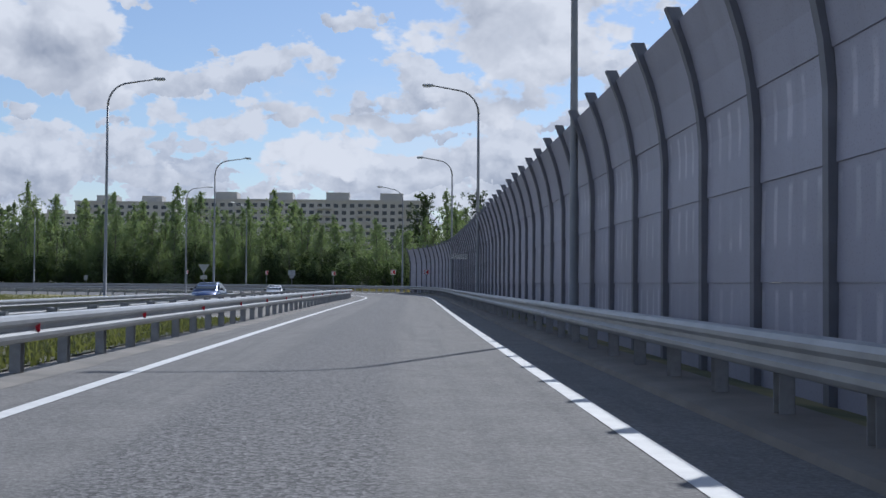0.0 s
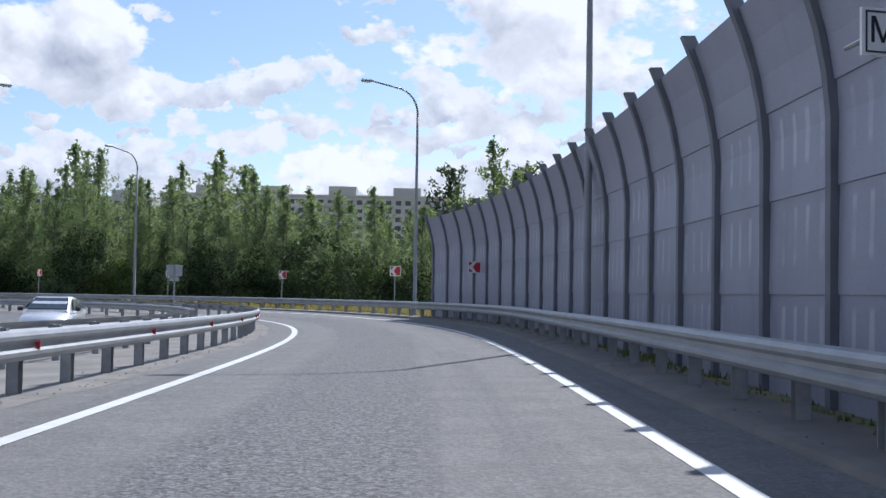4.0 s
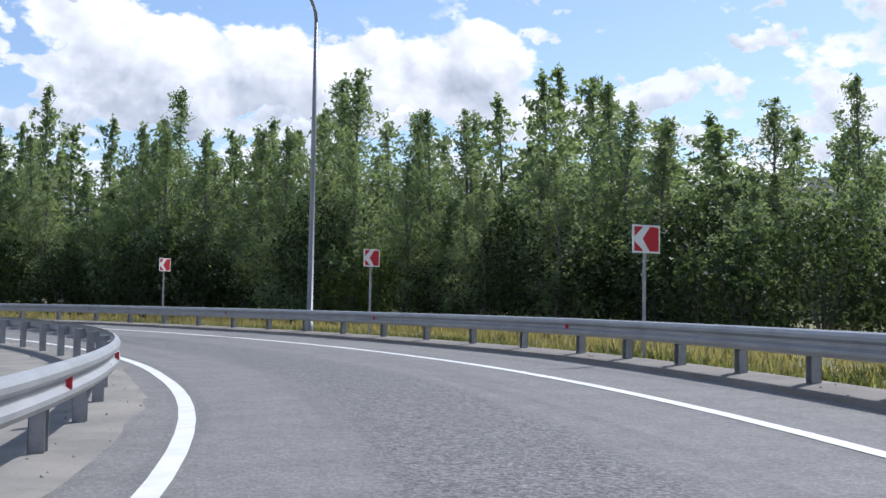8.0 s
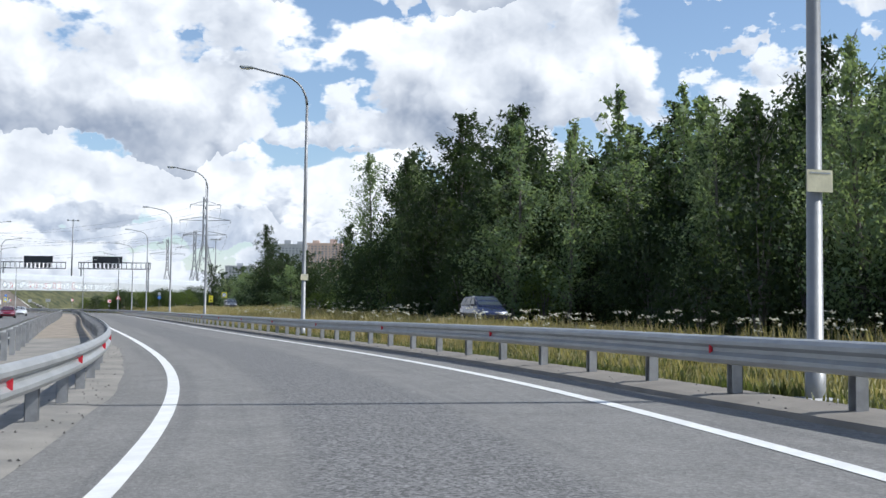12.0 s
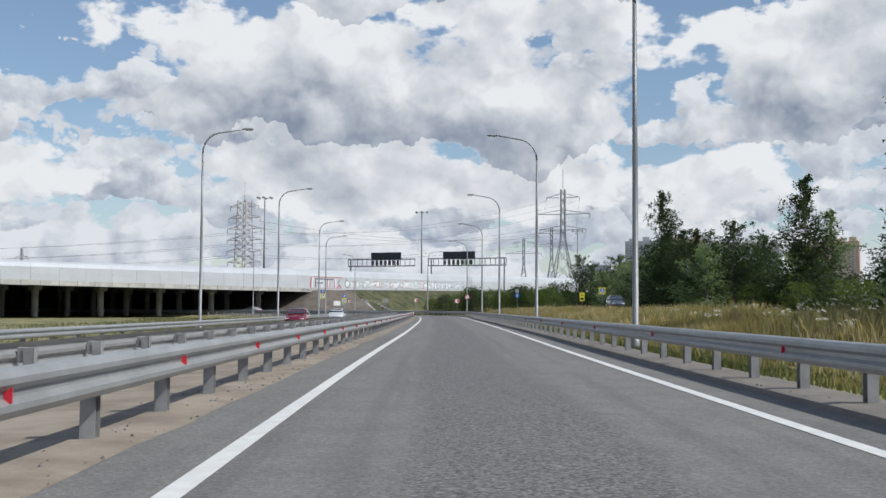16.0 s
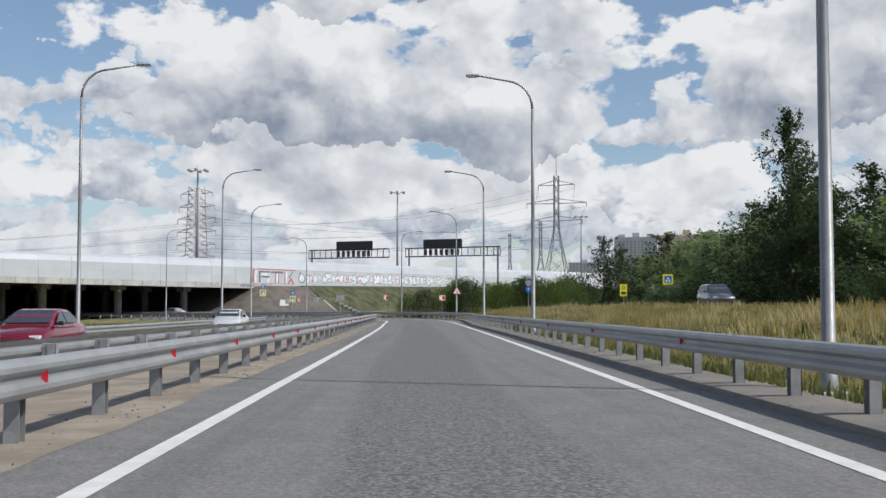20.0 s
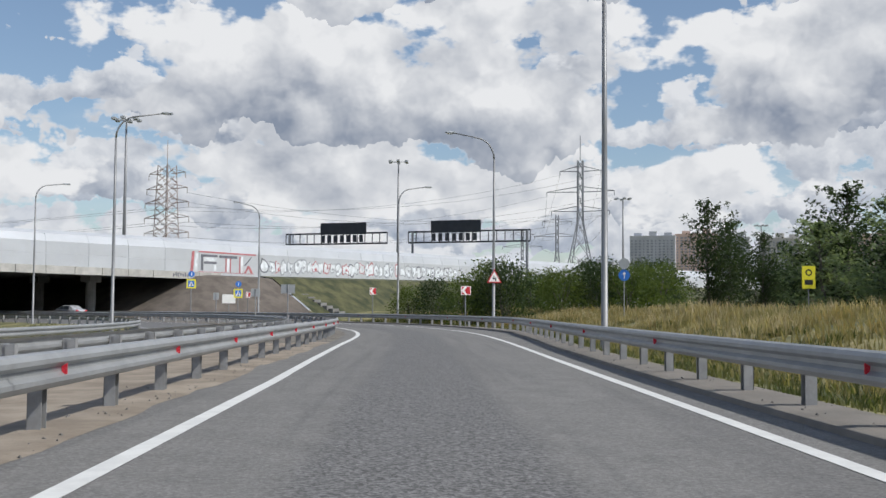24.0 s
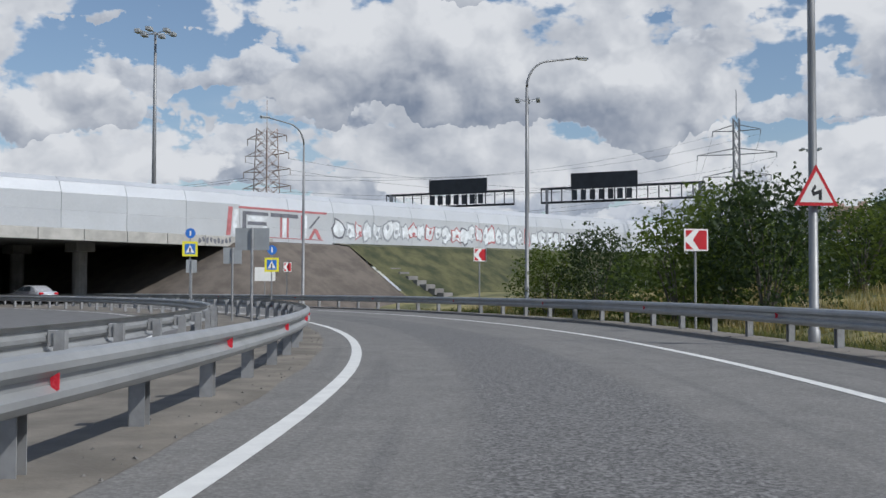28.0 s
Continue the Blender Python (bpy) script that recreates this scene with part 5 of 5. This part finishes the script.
def outer(s0, s1, d0, d1, power=1.0):
    def f(rnd):
        s = rnd.uniform(s0, s1)
        d = d0 + (d1 - d0) * rnd.random() ** power
        base = ROAD[int(s)]
        o = right_rail(s) + d
        z = max(-0.8, outer_z(s, d) + bank(s) * min(9.0, o))
        return Vector((base[0] + math.cos(base[2]) * o, base[1] + math.sin(base[2]) * o, z - 0.03)), 0.6 + 0.5 * noise.noise(Vector((s * 0.12, d * 0.3, 0))) + 0.25 * min(d, 4) / 4
    return f


def inner(s0, s1, d0, d1):
    def f(rnd):
        s = rnd.uniform(s0, s1)
        d = rnd.uniform(d0, d1)
        base = ROAD[int(s)]
        o = FAR_RAIL - d
        z = max(-0.8, float(np.interp(d, [0, 1.5, 8.0], [-0.33, -0.36, -0.95])) + bank(s) * -9.0)
        return Vector((base[0] + math.cos(base[2]) * o, base[1] + math.sin(base[2]) * o, z)), 0.7 + 0.5 * noise.noise(Vector((s * 0.1, d * 0.2, 5)))
    return f


tufts("grass_dry", "tall dry yellow grass between the guardrail and the side road", 27000, outer(128, 470, 1.2, 14.0), 0.44, BLADE, 1)
tufts("grass_green", "short green roadside grass along the shoulder", 11000, outer(128, 470, 0.45, 5.0, 1.4), 0.30, BLADE_GREEN, 2)
tufts("grass_tall", "tall seeding weeds before the wood", 2600, outer(128, 330, 7.0, 13.0), 0.95, BLADE, 3, 6)
def patches(place, size, keep, seed):
    """Only those places that lie in patches of growth."""
    def f(rnd):
        while True:
            p, k = place(rnd)
            if noise.noise(Vector((p.x / size, p.y / size, seed))) > keep:
                return p, k
    return f


tufts("grass_seeding", "rust-brown seeding grass in patches on the meadow", 3800, patches(outer(225, 470, 2.5, 15.0), 6.0, 0.05, 3.0), 0.62, BLADE_RUST, 12, 5)
tufts("weeds_low", "dark green low weeds in patches beside the guardrail", 5000, patches(outer(128, 470, 0.5, 7.0, 1.3), 3.5, 0.08, 9.0), 0.34, BLADE_WEED, 13, 7)
tufts("weeds_pale", "pale straw-coloured stalks in patches on the meadow", 3500, patches(outer(225, 470, 3.0, 14.0), 4.0, 0.12, 6.0), 0.75, BLADE_PALE, 14, 4)
tufts("grass_field", "rough grass beside the opposite carriageway", 9000, inner(30, 480, 0.8, 30.0), 0.45, BLADE_GREEN, 4)
def median(s0, s1):
    def f(rnd):
        s, o = rnd.uniform(s0, s1), rnd.uniform(-6.6, -4.4)
        return spot(s, o, float(np.interp(o, [-6.95, -5.6, -4.35], [-0.04, 0.0, 0.035])) - 0.01), rnd.uniform(0.5, 1.1)
    return f


tufts("grass_median", "short green grass tufts on the median", 6000, median(-40, 37), 0.16, BLADE_GREEN, 7)
tufts("grass_wall_foot", "sparse weeds at the foot of the noise barrier", 700, outer(40, 128, 0.3, 1.0), 0.2, BLADE_GREEN, 6)


def umbels():
    """White flower heads of cow parsley on thin stalks in the rough grass."""
    rnd = random.Random(19)
    at = outer(196, 300, 5.0, 15.0)
    verts, faces = [], []
    for _ in range(230):
        p, k = at(rnd)
        h = rnd.uniform(0.75, 1.25)
        i = len(verts)
        verts += [p + Vector((-0.012, 0, 0)), p + Vector((0.012, 0, 0)), p + Vector((0.0, 0.0, h))]
        faces.append((i, i + 1, i + 2))
        for _ in range(7):
            c = p + Vector((rnd.uniform(-0.14, 0.14), rnd.uniform(-0.14, 0.14), h + rnd.uniform(-0.05, 0.04)))
            r = rnd.uniform(0.03, 0.06)
            i = len(verts)
            verts += [c + Vector((r, 0, 0.01)), c + Vector((0, r, -0.01)), c + Vector((-r, 0, 0.01)), c + Vector((0, -r, 0.02)), c + Vector((0, 0, r))]
            faces += [(i, i + 1, i + 4), (i + 1, i + 2, i + 4), (i + 2, i + 3, i + 4), (i + 3, i, i + 4)]
    me = bpy.data.meshes.new("flowers")
    me.from_pydata(verts, [], faces)
    me.materials.append(UMBEL)
    tagged(new("flowers", me), "cream white umbel flowers standing in dry grass", "flowers", "", "stuff")


UMBEL = material("cream_umbel", (0.45, 0.43, 0.33), 0.8, spread=0.2, grain=5)
umbels()


def gravel():
    """Loose stones and crumbs of asphalt along the edges of the lane."""
    rnd = random.Random(23)
    verts, faces = [], []
    for _ in range(3200):
        s = rnd.uniform(40, 440)
        left = rnd.random() < 0.62
        o = median_edge(s) - abs(rnd.gauss(0, 0.5)) + 0.05 if left else right_rail(s) - 0.5 + rnd.uniform(-0.12, 0.85)
        r = rnd.uniform(0.008, 0.028)
        c = spot(s, o, (0.014 if left else (0.005 if o < right_rail(s) - 0.56 else 0.09)))
        i = len(verts)
        for k in range(3):
            a = 2.1 * k + rnd.random()
            verts.append(c + Vector((math.cos(a) * r, math.sin(a) * r, 0)))
        verts.append(c + Vector((rnd.uniform(-0.3, 0.3) * r, rnd.uniform(-0.3, 0.3) * r, r * rnd.uniform(0.6, 1.1))))
        faces += [(i, i + 1, i + 3), (i + 1, i + 2, i + 3), (i + 2, i, i + 3)]
    me = bpy.data.meshes.new("gravel")
    me.from_pydata(verts, [], faces)
    me.materials.append(CRUMB)
    tagged(new("gravel", me), "loose grey stones and asphalt crumbs along the lane edges", "gravel", "", "stuff")


CRUMB = material("crumbled_stone", (0.22, 0.205, 0.185), 0.95, spread=0.3, grain=9, island=0.5, second=(0.12, 0.115, 0.11))
gravel()


# ---- side road behind the grass ----
strip("road_side", 200, 440, [(18.0, lambda s: side_level(s) + 0.03), (20.5, lambda s: side_level(s) + 0.06), (23.0, lambda s: side_level(s) + 0.03)], ASPHALT_FAR, "narrow asphalt side road behind the grass", "road", step=3.0)


# ---- cars ----
def loft(bm, rings):
    vs = [[bm.verts.new(p) for p in ring] for ring in rings]
    n = len(vs[0])
    for a, b in zip(vs, vs[1:]):
        for i in range(n):
            bm.faces.new((a[i], a[(i + 1) % n], b[(i + 1) % n], b[i]))
    bm.faces.new(vs[0])
    bm.faces.new(vs[-1][::-1])
    bmesh.ops.recalc_face_normals(bm, faces=bm.faces)


def car_meshes(name, paint, suv=False):
    """A car that looks along +y: body, cabin, glass, wheels and lamps."""
    W = 0.91 if suv else 0.895
    top = 1.66 if suv else 1.46
    belt = 1.02 if suv else 0.93
    L = 2.25 if suv else 2.3
    made = []

    def add(part_name, bm, mat, smooth=False, label=""):
        made.append((part_name, mesh_of(part_name, bm, mat, smooth), label))

    def ring(y, w, zl, zt, crown=0.04):
        return [(-w * 0.86, y, zl), (-w * 0.98, y, zl + 0.14), (-w, y, (zl + zt) * 0.5), (-w * 0.97, y, zt - 0.10), (-w * 0.86, y, zt), (0, y, zt + crown), (w * 0.86, y, zt), (w * 0.97, y, zt - 0.10), (w, y, (zl + zt) * 0.5), (w * 0.98, y, zl + 0.14), (w * 0.86, y, zl)]

    g = 0.26 if suv else 0.2
    bm = bmesh.new()
    tail = belt + (0.02 if suv else 0.08)
    loft(bm, [ring(-L, W * 0.82, g + 0.16, tail - 0.16), ring(-L + 0.06, W * 0.93, g + 0.08, tail - 0.04), ring(-L + 0.35, W * 0.985, g + 0.02, tail), ring(-1.3, W, g, belt + 0.03), ring(-0.2, W, g, belt), ring(0.9, W, g, belt - 0.01), ring(1.35, W * 0.99, g, belt - 0.03), ring(L - 0.45, W * 0.95, g + 0.02, belt - 0.16, 0.05), ring(L - 0.12, W * 0.86, g + 0.06, belt - 0.27), ring(L, W * 0.72, g + 0.14, belt - 0.38)])
    add("body", bm, paint, True)
    # cabin: lofted from tail to windscreen
    rear = -L + 0.12 if suv else -1.78
    roof_r = -1.75 if suv else -0.95

    def cab(y, wb, wt, zb, zt):
        return [(-wb, y, zb), (-wt, y, zt - 0.06), (-wt * 0.86, y, zt), (wt * 0.86, y, zt), (wt, y, zt - 0.06), (wb, y, zb)]

    zb = belt - 0.04
    stations = [(rear, 0.80, 0.76, zb, belt + 0.06), ((rear + roof_r) / 2, 0.835, 0.70, zb, (belt + top) / 2 + 0.06), (roof_r, 0.85, 0.64, zb, top - 0.03), (-0.3, 0.86, 0.65, zb, top), (0.25, 0.86, 0.64, zb, top - 0.02), (0.8, 0.85, 0.68, zb, (belt + top) / 2 + 0.03), (1.32, 0.82, 0.76, zb, belt + 0.03)]
    bm = bmesh.new()
    loft(bm, [cab(*st) for st in stations])
    add("cabin", bm, paint, False)

    def pane(pts, push):
        bm = bmesh.new()
        f = bm.faces.new([bm.verts.new(p) for p in pts])
        r = bmesh.ops.extrude_face_region(bm, geom=[f])
        for v in [q for q in r["geom"] if isinstance(q, bmesh.types.BMVert)]:
            v.co += Vector(push)
        bmesh.ops.recalc_face_normals(bm, faces=bm.faces)
        add("window", bm, GLASS_DARK, False, "dark tinted glass")

    zt = top - 0.1
    zlo = belt + 0.09
    fr = (zlo - belt) / (top - belt)
    yr0, yr1 = rear + (roof_r - rear) * 0.2, rear + (roof_r - rear) * 0.93
    pane([(-0.66, yr0 - 0.015, zlo + 0.03), (0.66, yr0 - 0.015, zlo + 0.03), (0.56, yr1 - 0.015, zt + 0.02), (-0.56, yr1 - 0.015, zt + 0.02)], (0, -0.015, 0.012))
    pane([(-0.70, 1.22, zlo), (0.70, 1.22, zlo), (0.57, 0.33, zt + 0.03), (-0.57, 0.33, zt + 0.03)], (0, 0.015, 0.02))
    for q in (1, -1):
        for y0, y1, y2, y3 in ((-0.02, 0.95, 0.22, -0.02), (-1.15, -0.1, -0.1, roof_r + 0.05)) if not suv else ((-0.02, 0.95, 0.22, -0.02), (-1.05, -0.1, -0.1, -1.05), (-1.95, -1.15, -1.15, -1.75)):
            pane([(q * 0.838, y0, zlo), (q * 0.838, y1, zlo), (q * 0.672, y2, zt), (q * 0.672, y3, zt)], (q * 0.02, 0, 0.008))
    for q in (1, -1):
        for y in (1.38, -1.32):
            bm = bmesh.new()
            R = 0.35 if suv else 0.32
            tube(bm, [(q * (W - 0.2), y, R), (q * (W - 0.19), y, R), (q * (W - 0.03), y, R), (q * (W + 0.004), y, R)], [R * 0.94, R, R, R * 0.93], 20)
            add("wheel", bm, TYRE, True)
            bm = bmesh.new()
            tube(bm, [(q * (W + 0.006), y, R), (q * (W + 0.012), y, R)], [R * 0.62, R * 0.5], 14)
            add("rim", bm, RIM)
        bm = bmesh.new()
        box(bm, min(q * 0.42, q * 0.79), max(q * 0.42, q * 0.79), -L - 0.012, -L + 0.30, tail - 0.27, tail - 0.08, 0.035)
        add("tail_lamp", bm, LAMP_RED)
        bm = bmesh.new()
        box(bm, min(q * 0.42, q * 0.76), max(q * 0.42, q * 0.76), L - 0.32, L - 0.05, belt - 0.40, belt - 0.27, 0.03)
        add("head_lamp", bm, LAMP_CLEAR)
        bm = bmesh.new()
        box(bm, q * 0.97 - 0.09, q * 0.97 + 0.09, 0.83, 0.95, belt + 0.02, belt + 0.16, 0.03)
        add("mirror", bm, BLACK)
    bm = bmesh.new()
    box(bm, -0.27, 0.27, -L - 0.02, -L + 0.02, tail - 0.33, tail - 0.21, 0.005)
    add("number_plate", bm, WHITE)
    bm = bmesh.new()
    box(bm, -0.74, 0.74, -L - 0.015, -L + 0.2, g + 0.03, g + 0.17, 0.03)
    add("rear_bumper", bm, BLACK)
    bm = bmesh.new()
    box(bm, -0.5, 0.5, L - 0.2, L + 0.01, g + 0.16, g + 0.34, 0.03)
    add("grille", bm, BLACK)
    return made


def car(meshes, m, label, kind="car"):
    c = empty("car", label, kind, "cars", "", m)
    wheel = None
    for n, me, lab in meshes:
        ob = share(n, me, wheel if n == "rim" else c)
        wheel = ob if n == "wheel" else wheel
        if lab:
            ob["label"] = lab
    return c


SILVER = car_meshes("silver", car_paint("silver_paint", (0.55, 0.56, 0.60)))
WHITE_CAR = car_meshes("white", car_paint("white_paint", (0.78, 0.78, 0.78)))
RED_CAR = car_meshes("red", car_paint("red_paint", (0.20, 0.012, 0.03)))
BLUE_CAR = car_meshes("blue", car_paint("blue_paint", (0.03, 0.06, 0.16)))
NAVY = car_meshes("navy", car_paint("navy_paint", (0.025, 0.035, 0.09)), True)
GREY_SUV = car_meshes("grey", car_paint("grey_paint", (0.10, 0.11, 0.13)), True)
car(SILVER, stand(505, -1.6, 0.01, 0), "silver four-door saloon on the ramp before the underpass")
car(BLUE_CAR, stand(75, -12.3, -0.23, 180), "dark blue hatchback on the opposite carriageway")
car(WHITE_CAR, stand(116, -11.2, -0.2, 180), "white saloon on the opposite carriageway in the bend")
car(NAVY, stand(264, -12.5, -0.23, 180), "navy blue off-road car on the opposite carriageway")
car(RED_CAR, stand(339, -12.6, -0.24, 180), "dark red saloon on the opposite carriageway")
car(WHITE_CAR, stand(376, -12.4, -0.24, 180), "white saloon on the opposite carriageway")
car(NAVY, pose(-104.0, 181.8, land_z(-104.0, 181.8) + 0.04, 0, 0, -92), "navy blue off-road car on the side road")
car(GREY_SUV, pose(-234.0, 182.7, land_z(-234.0, 182.7) + 0.06, 0, 0, -90), "dark grey off-road car on the side road")


# ---- warning and guide signs ----
def flat_sign(name, label, m, z, shapes, post_h=None, post_r=0.035, category="road sign"):
    """A sign of flat coloured shapes: (part name, outline, material, layer)."""
    sign = empty(name, label, category, "", "", m)
    if post_h:
        sign_post(sign, post_h, post_r)
    face = None
    for n, pts, mat, layer in shapes:
        bm = bmesh.new()
        d = 0.018 if layer == 0 else 0.004
        polygon(bm, [(x, z + q) for x, q in pts], 0.0 if layer == 0 else -0.018 - 0.0045 * (layer - 1), d)
        ob = part(n, bm, mat, sign if layer == 0 else face)
        face = ob if n in ("plate", "sheet") else face
    return sign


def rect(w, h, cx=0.0, cz=0.0):
    return [(cx - w / 2, cz - h / 2), (cx + w / 2, cz - h / 2), (cx + w / 2, cz + h / 2), (cx - w / 2, cz + h / 2)]


def disc(r, n=28, cx=0.0, cz=0.0):
    return [(cx + r * math.cos(2 * math.pi * k / n), cz + r * math.sin(2 * math.pi * k / n)) for k in range(n)]


def triangle(r):
    return [(-r * 0.866, -r * 0.5), (r * 0.866, -r * 0.5), (0, r)]


flat_sign("warning_sign", "red-edged triangular warning sign for bends on the lamp pole", stand(431.65, 6.75, 0, 6), 3.25,
          [("plate", triangle(0.58), RED, 0), ("field", triangle(0.44), WHITE, 1),
           ("bend_mark", [(-0.12, 0.02), (-0.03, 0.16), (0.0, 0.10), (-0.06, 0.02), (-0.04, 0.0), (0.12, 0.06), (0.12, -0.17), (0.05, -0.17), (0.05, -0.04), (-0.08, -0.09)][::-1], BLACK, 2)])
flat_sign("road_sign", "grey back of a triangular give-way sign with a small plate", stand(103.5, -17.3, -0.36), 3.0,
          [("plate", [(0, -0.42), (0.5, 0.42), (-0.5, 0.42)], GREY_BACK, 0), ("small_plate", rect(0.62, 0.34, 0, -0.75), GREY_BACK, 0)], 3.2)
flat_sign("guide_sign", "blue round path sign under a grey disc on a post", pose(-285.2, 173.9, -0.4, 0, 0, 88), 3.9,
          [("plate", disc(0.36), BLUE, 0), ("arrow", [(-0.03, -0.2), (0.03, -0.2), (0.03, 0.05), (0.12, 0.05), (0.0, 0.22), (-0.12, 0.05), (-0.03, 0.05)], WHITE, 1), ("upper_disc", disc(0.34, 28, 0, 0.74), GREY_BACK, 0)], 5.0)
for x, y, z, turn, h in ((-280.4, 184.1, 3.3, 90, 1.35), ):
    flat_sign("yellow_sign", "tall fluorescent yellow roadside board with two dark symbols", pose(x, y, -0.4, 0, 0, turn), z + 0.4,
              [("plate", rect(0.8, h), YELLOW, 0), ("symbol", disc(0.2, 20, 0, 0.28), BLACK, 1), ("symbol_centre", disc(0.12, 20, 0, 0.28), YELLOW, 2), ("lower_symbol", rect(0.5, 0.3, 0, -0.3), BLACK, 1)], z + 0.9)
for x, y, z, turn in ((-257.2, 184.2, 3.9, 90), (-330.1, 136.5, 3.75, 112), (-335.0, 140.5, 2.85, 112)):
    flat_sign("crossing_sign", "yellow-bordered pedestrian crossing sign on a post", pose(x, y, -0.4, 0, 0, turn), z + 0.4,
              [("plate", rect(0.95, 0.95), YELLOW, 0), ("blue_field", rect(0.66, 0.66), BLUE, 1), ("triangle", [(-0.27, -0.24), (0.27, -0.24), (0, 0.27)], WHITE, 2), ("bar_mark", rect(0.09, 0.3, 0, -0.08), BLACK, 3)], z + 0.7)
for x, y, z in ((-330.1, 136.5, 4.75), (-335.0, 140.5, 3.85)):
    flat_sign("round_sign", "small blue round sign above the crossing sign", pose(x, y + 0.02, -0.4, 0, 0, 112), z + 0.4, [("plate", disc(0.32), BLUE, 0), ("arrow", rect(0.1, 0.34), WHITE, 1)], z + 0.6)
flat_sign("round_sign", "yellow round sign hanging before the underpass", pose(-338.0, 112.0, -0.4, 0, 0, 120), 5.0, [("plate", disc(0.5), YELLOW, 0), ("mark", rect(0.5, 0.12), BLACK, 1)], 5.4)
flat_sign("notice_board", "white notice board leaning on the slope", pose(-341.0, 138.4, -0.2, 0, 0, 112), 2.5, [("plate", rect(1.5, 1.0), WHITE, 0)], 2.6)
PAPER = material("faded_paper", (0.58, 0.55, 0.40), 0.8, spread=0.15, grain=6)
for s in (201.7, 241.4):
    m = stand(s, 5.3 if s < 230 else 5.4, 0, 4)
    flat_sign("paper_notice", "weathered pale notice strapped to the lamp pole", m @ pose(0, -0.11, 0), 2.75, [("sheet", rect(0.36, 0.28), PAPER, 0), ("upper_strap", rect(0.30, 0.02, 0, 0.10), GREY_BACK, 1)], category="notice")


# ---- fence by the side road ----
FENCE = material("pale_fence_paint", (0.60, 0.60, 0.57), 0.6, spread=0.15, grain=2)


def fence():
    f = empty("fence", "grey tubular fence with diagonal braces beside the side road", "fence", "")
    a, b = Vector((-322.0, 183.5, 1.05)), Vector((-378.0, 163.0, 0.6))
    n = 28
    for k in range(n):
        p, q = a.lerp(b, k / n), a.lerp(b, (k + 1) / n)
        bm = bmesh.new()
        tube(bm, [p + Vector((0, 0, -1.3)), p + Vector((0, 0, 1.6))], 0.045, 6)
        part("post", bm, FENCE, f)
        bm = bmesh.new()
        tube(bm, [p + Vector((0, 0, 1.5)), p.lerp(q, 0.75) + Vector((0, 0, 0.15))], 0.035, 5)
        part("brace", bm, FENCE, f)
        bm = bmesh.new()
        tube(bm, [p + Vector((0, 0, 1.1)), q + Vector((0, 0, 1.1))], 0.022, 5)
        part("rail", bm, ZINC_DARK, f)


fence()
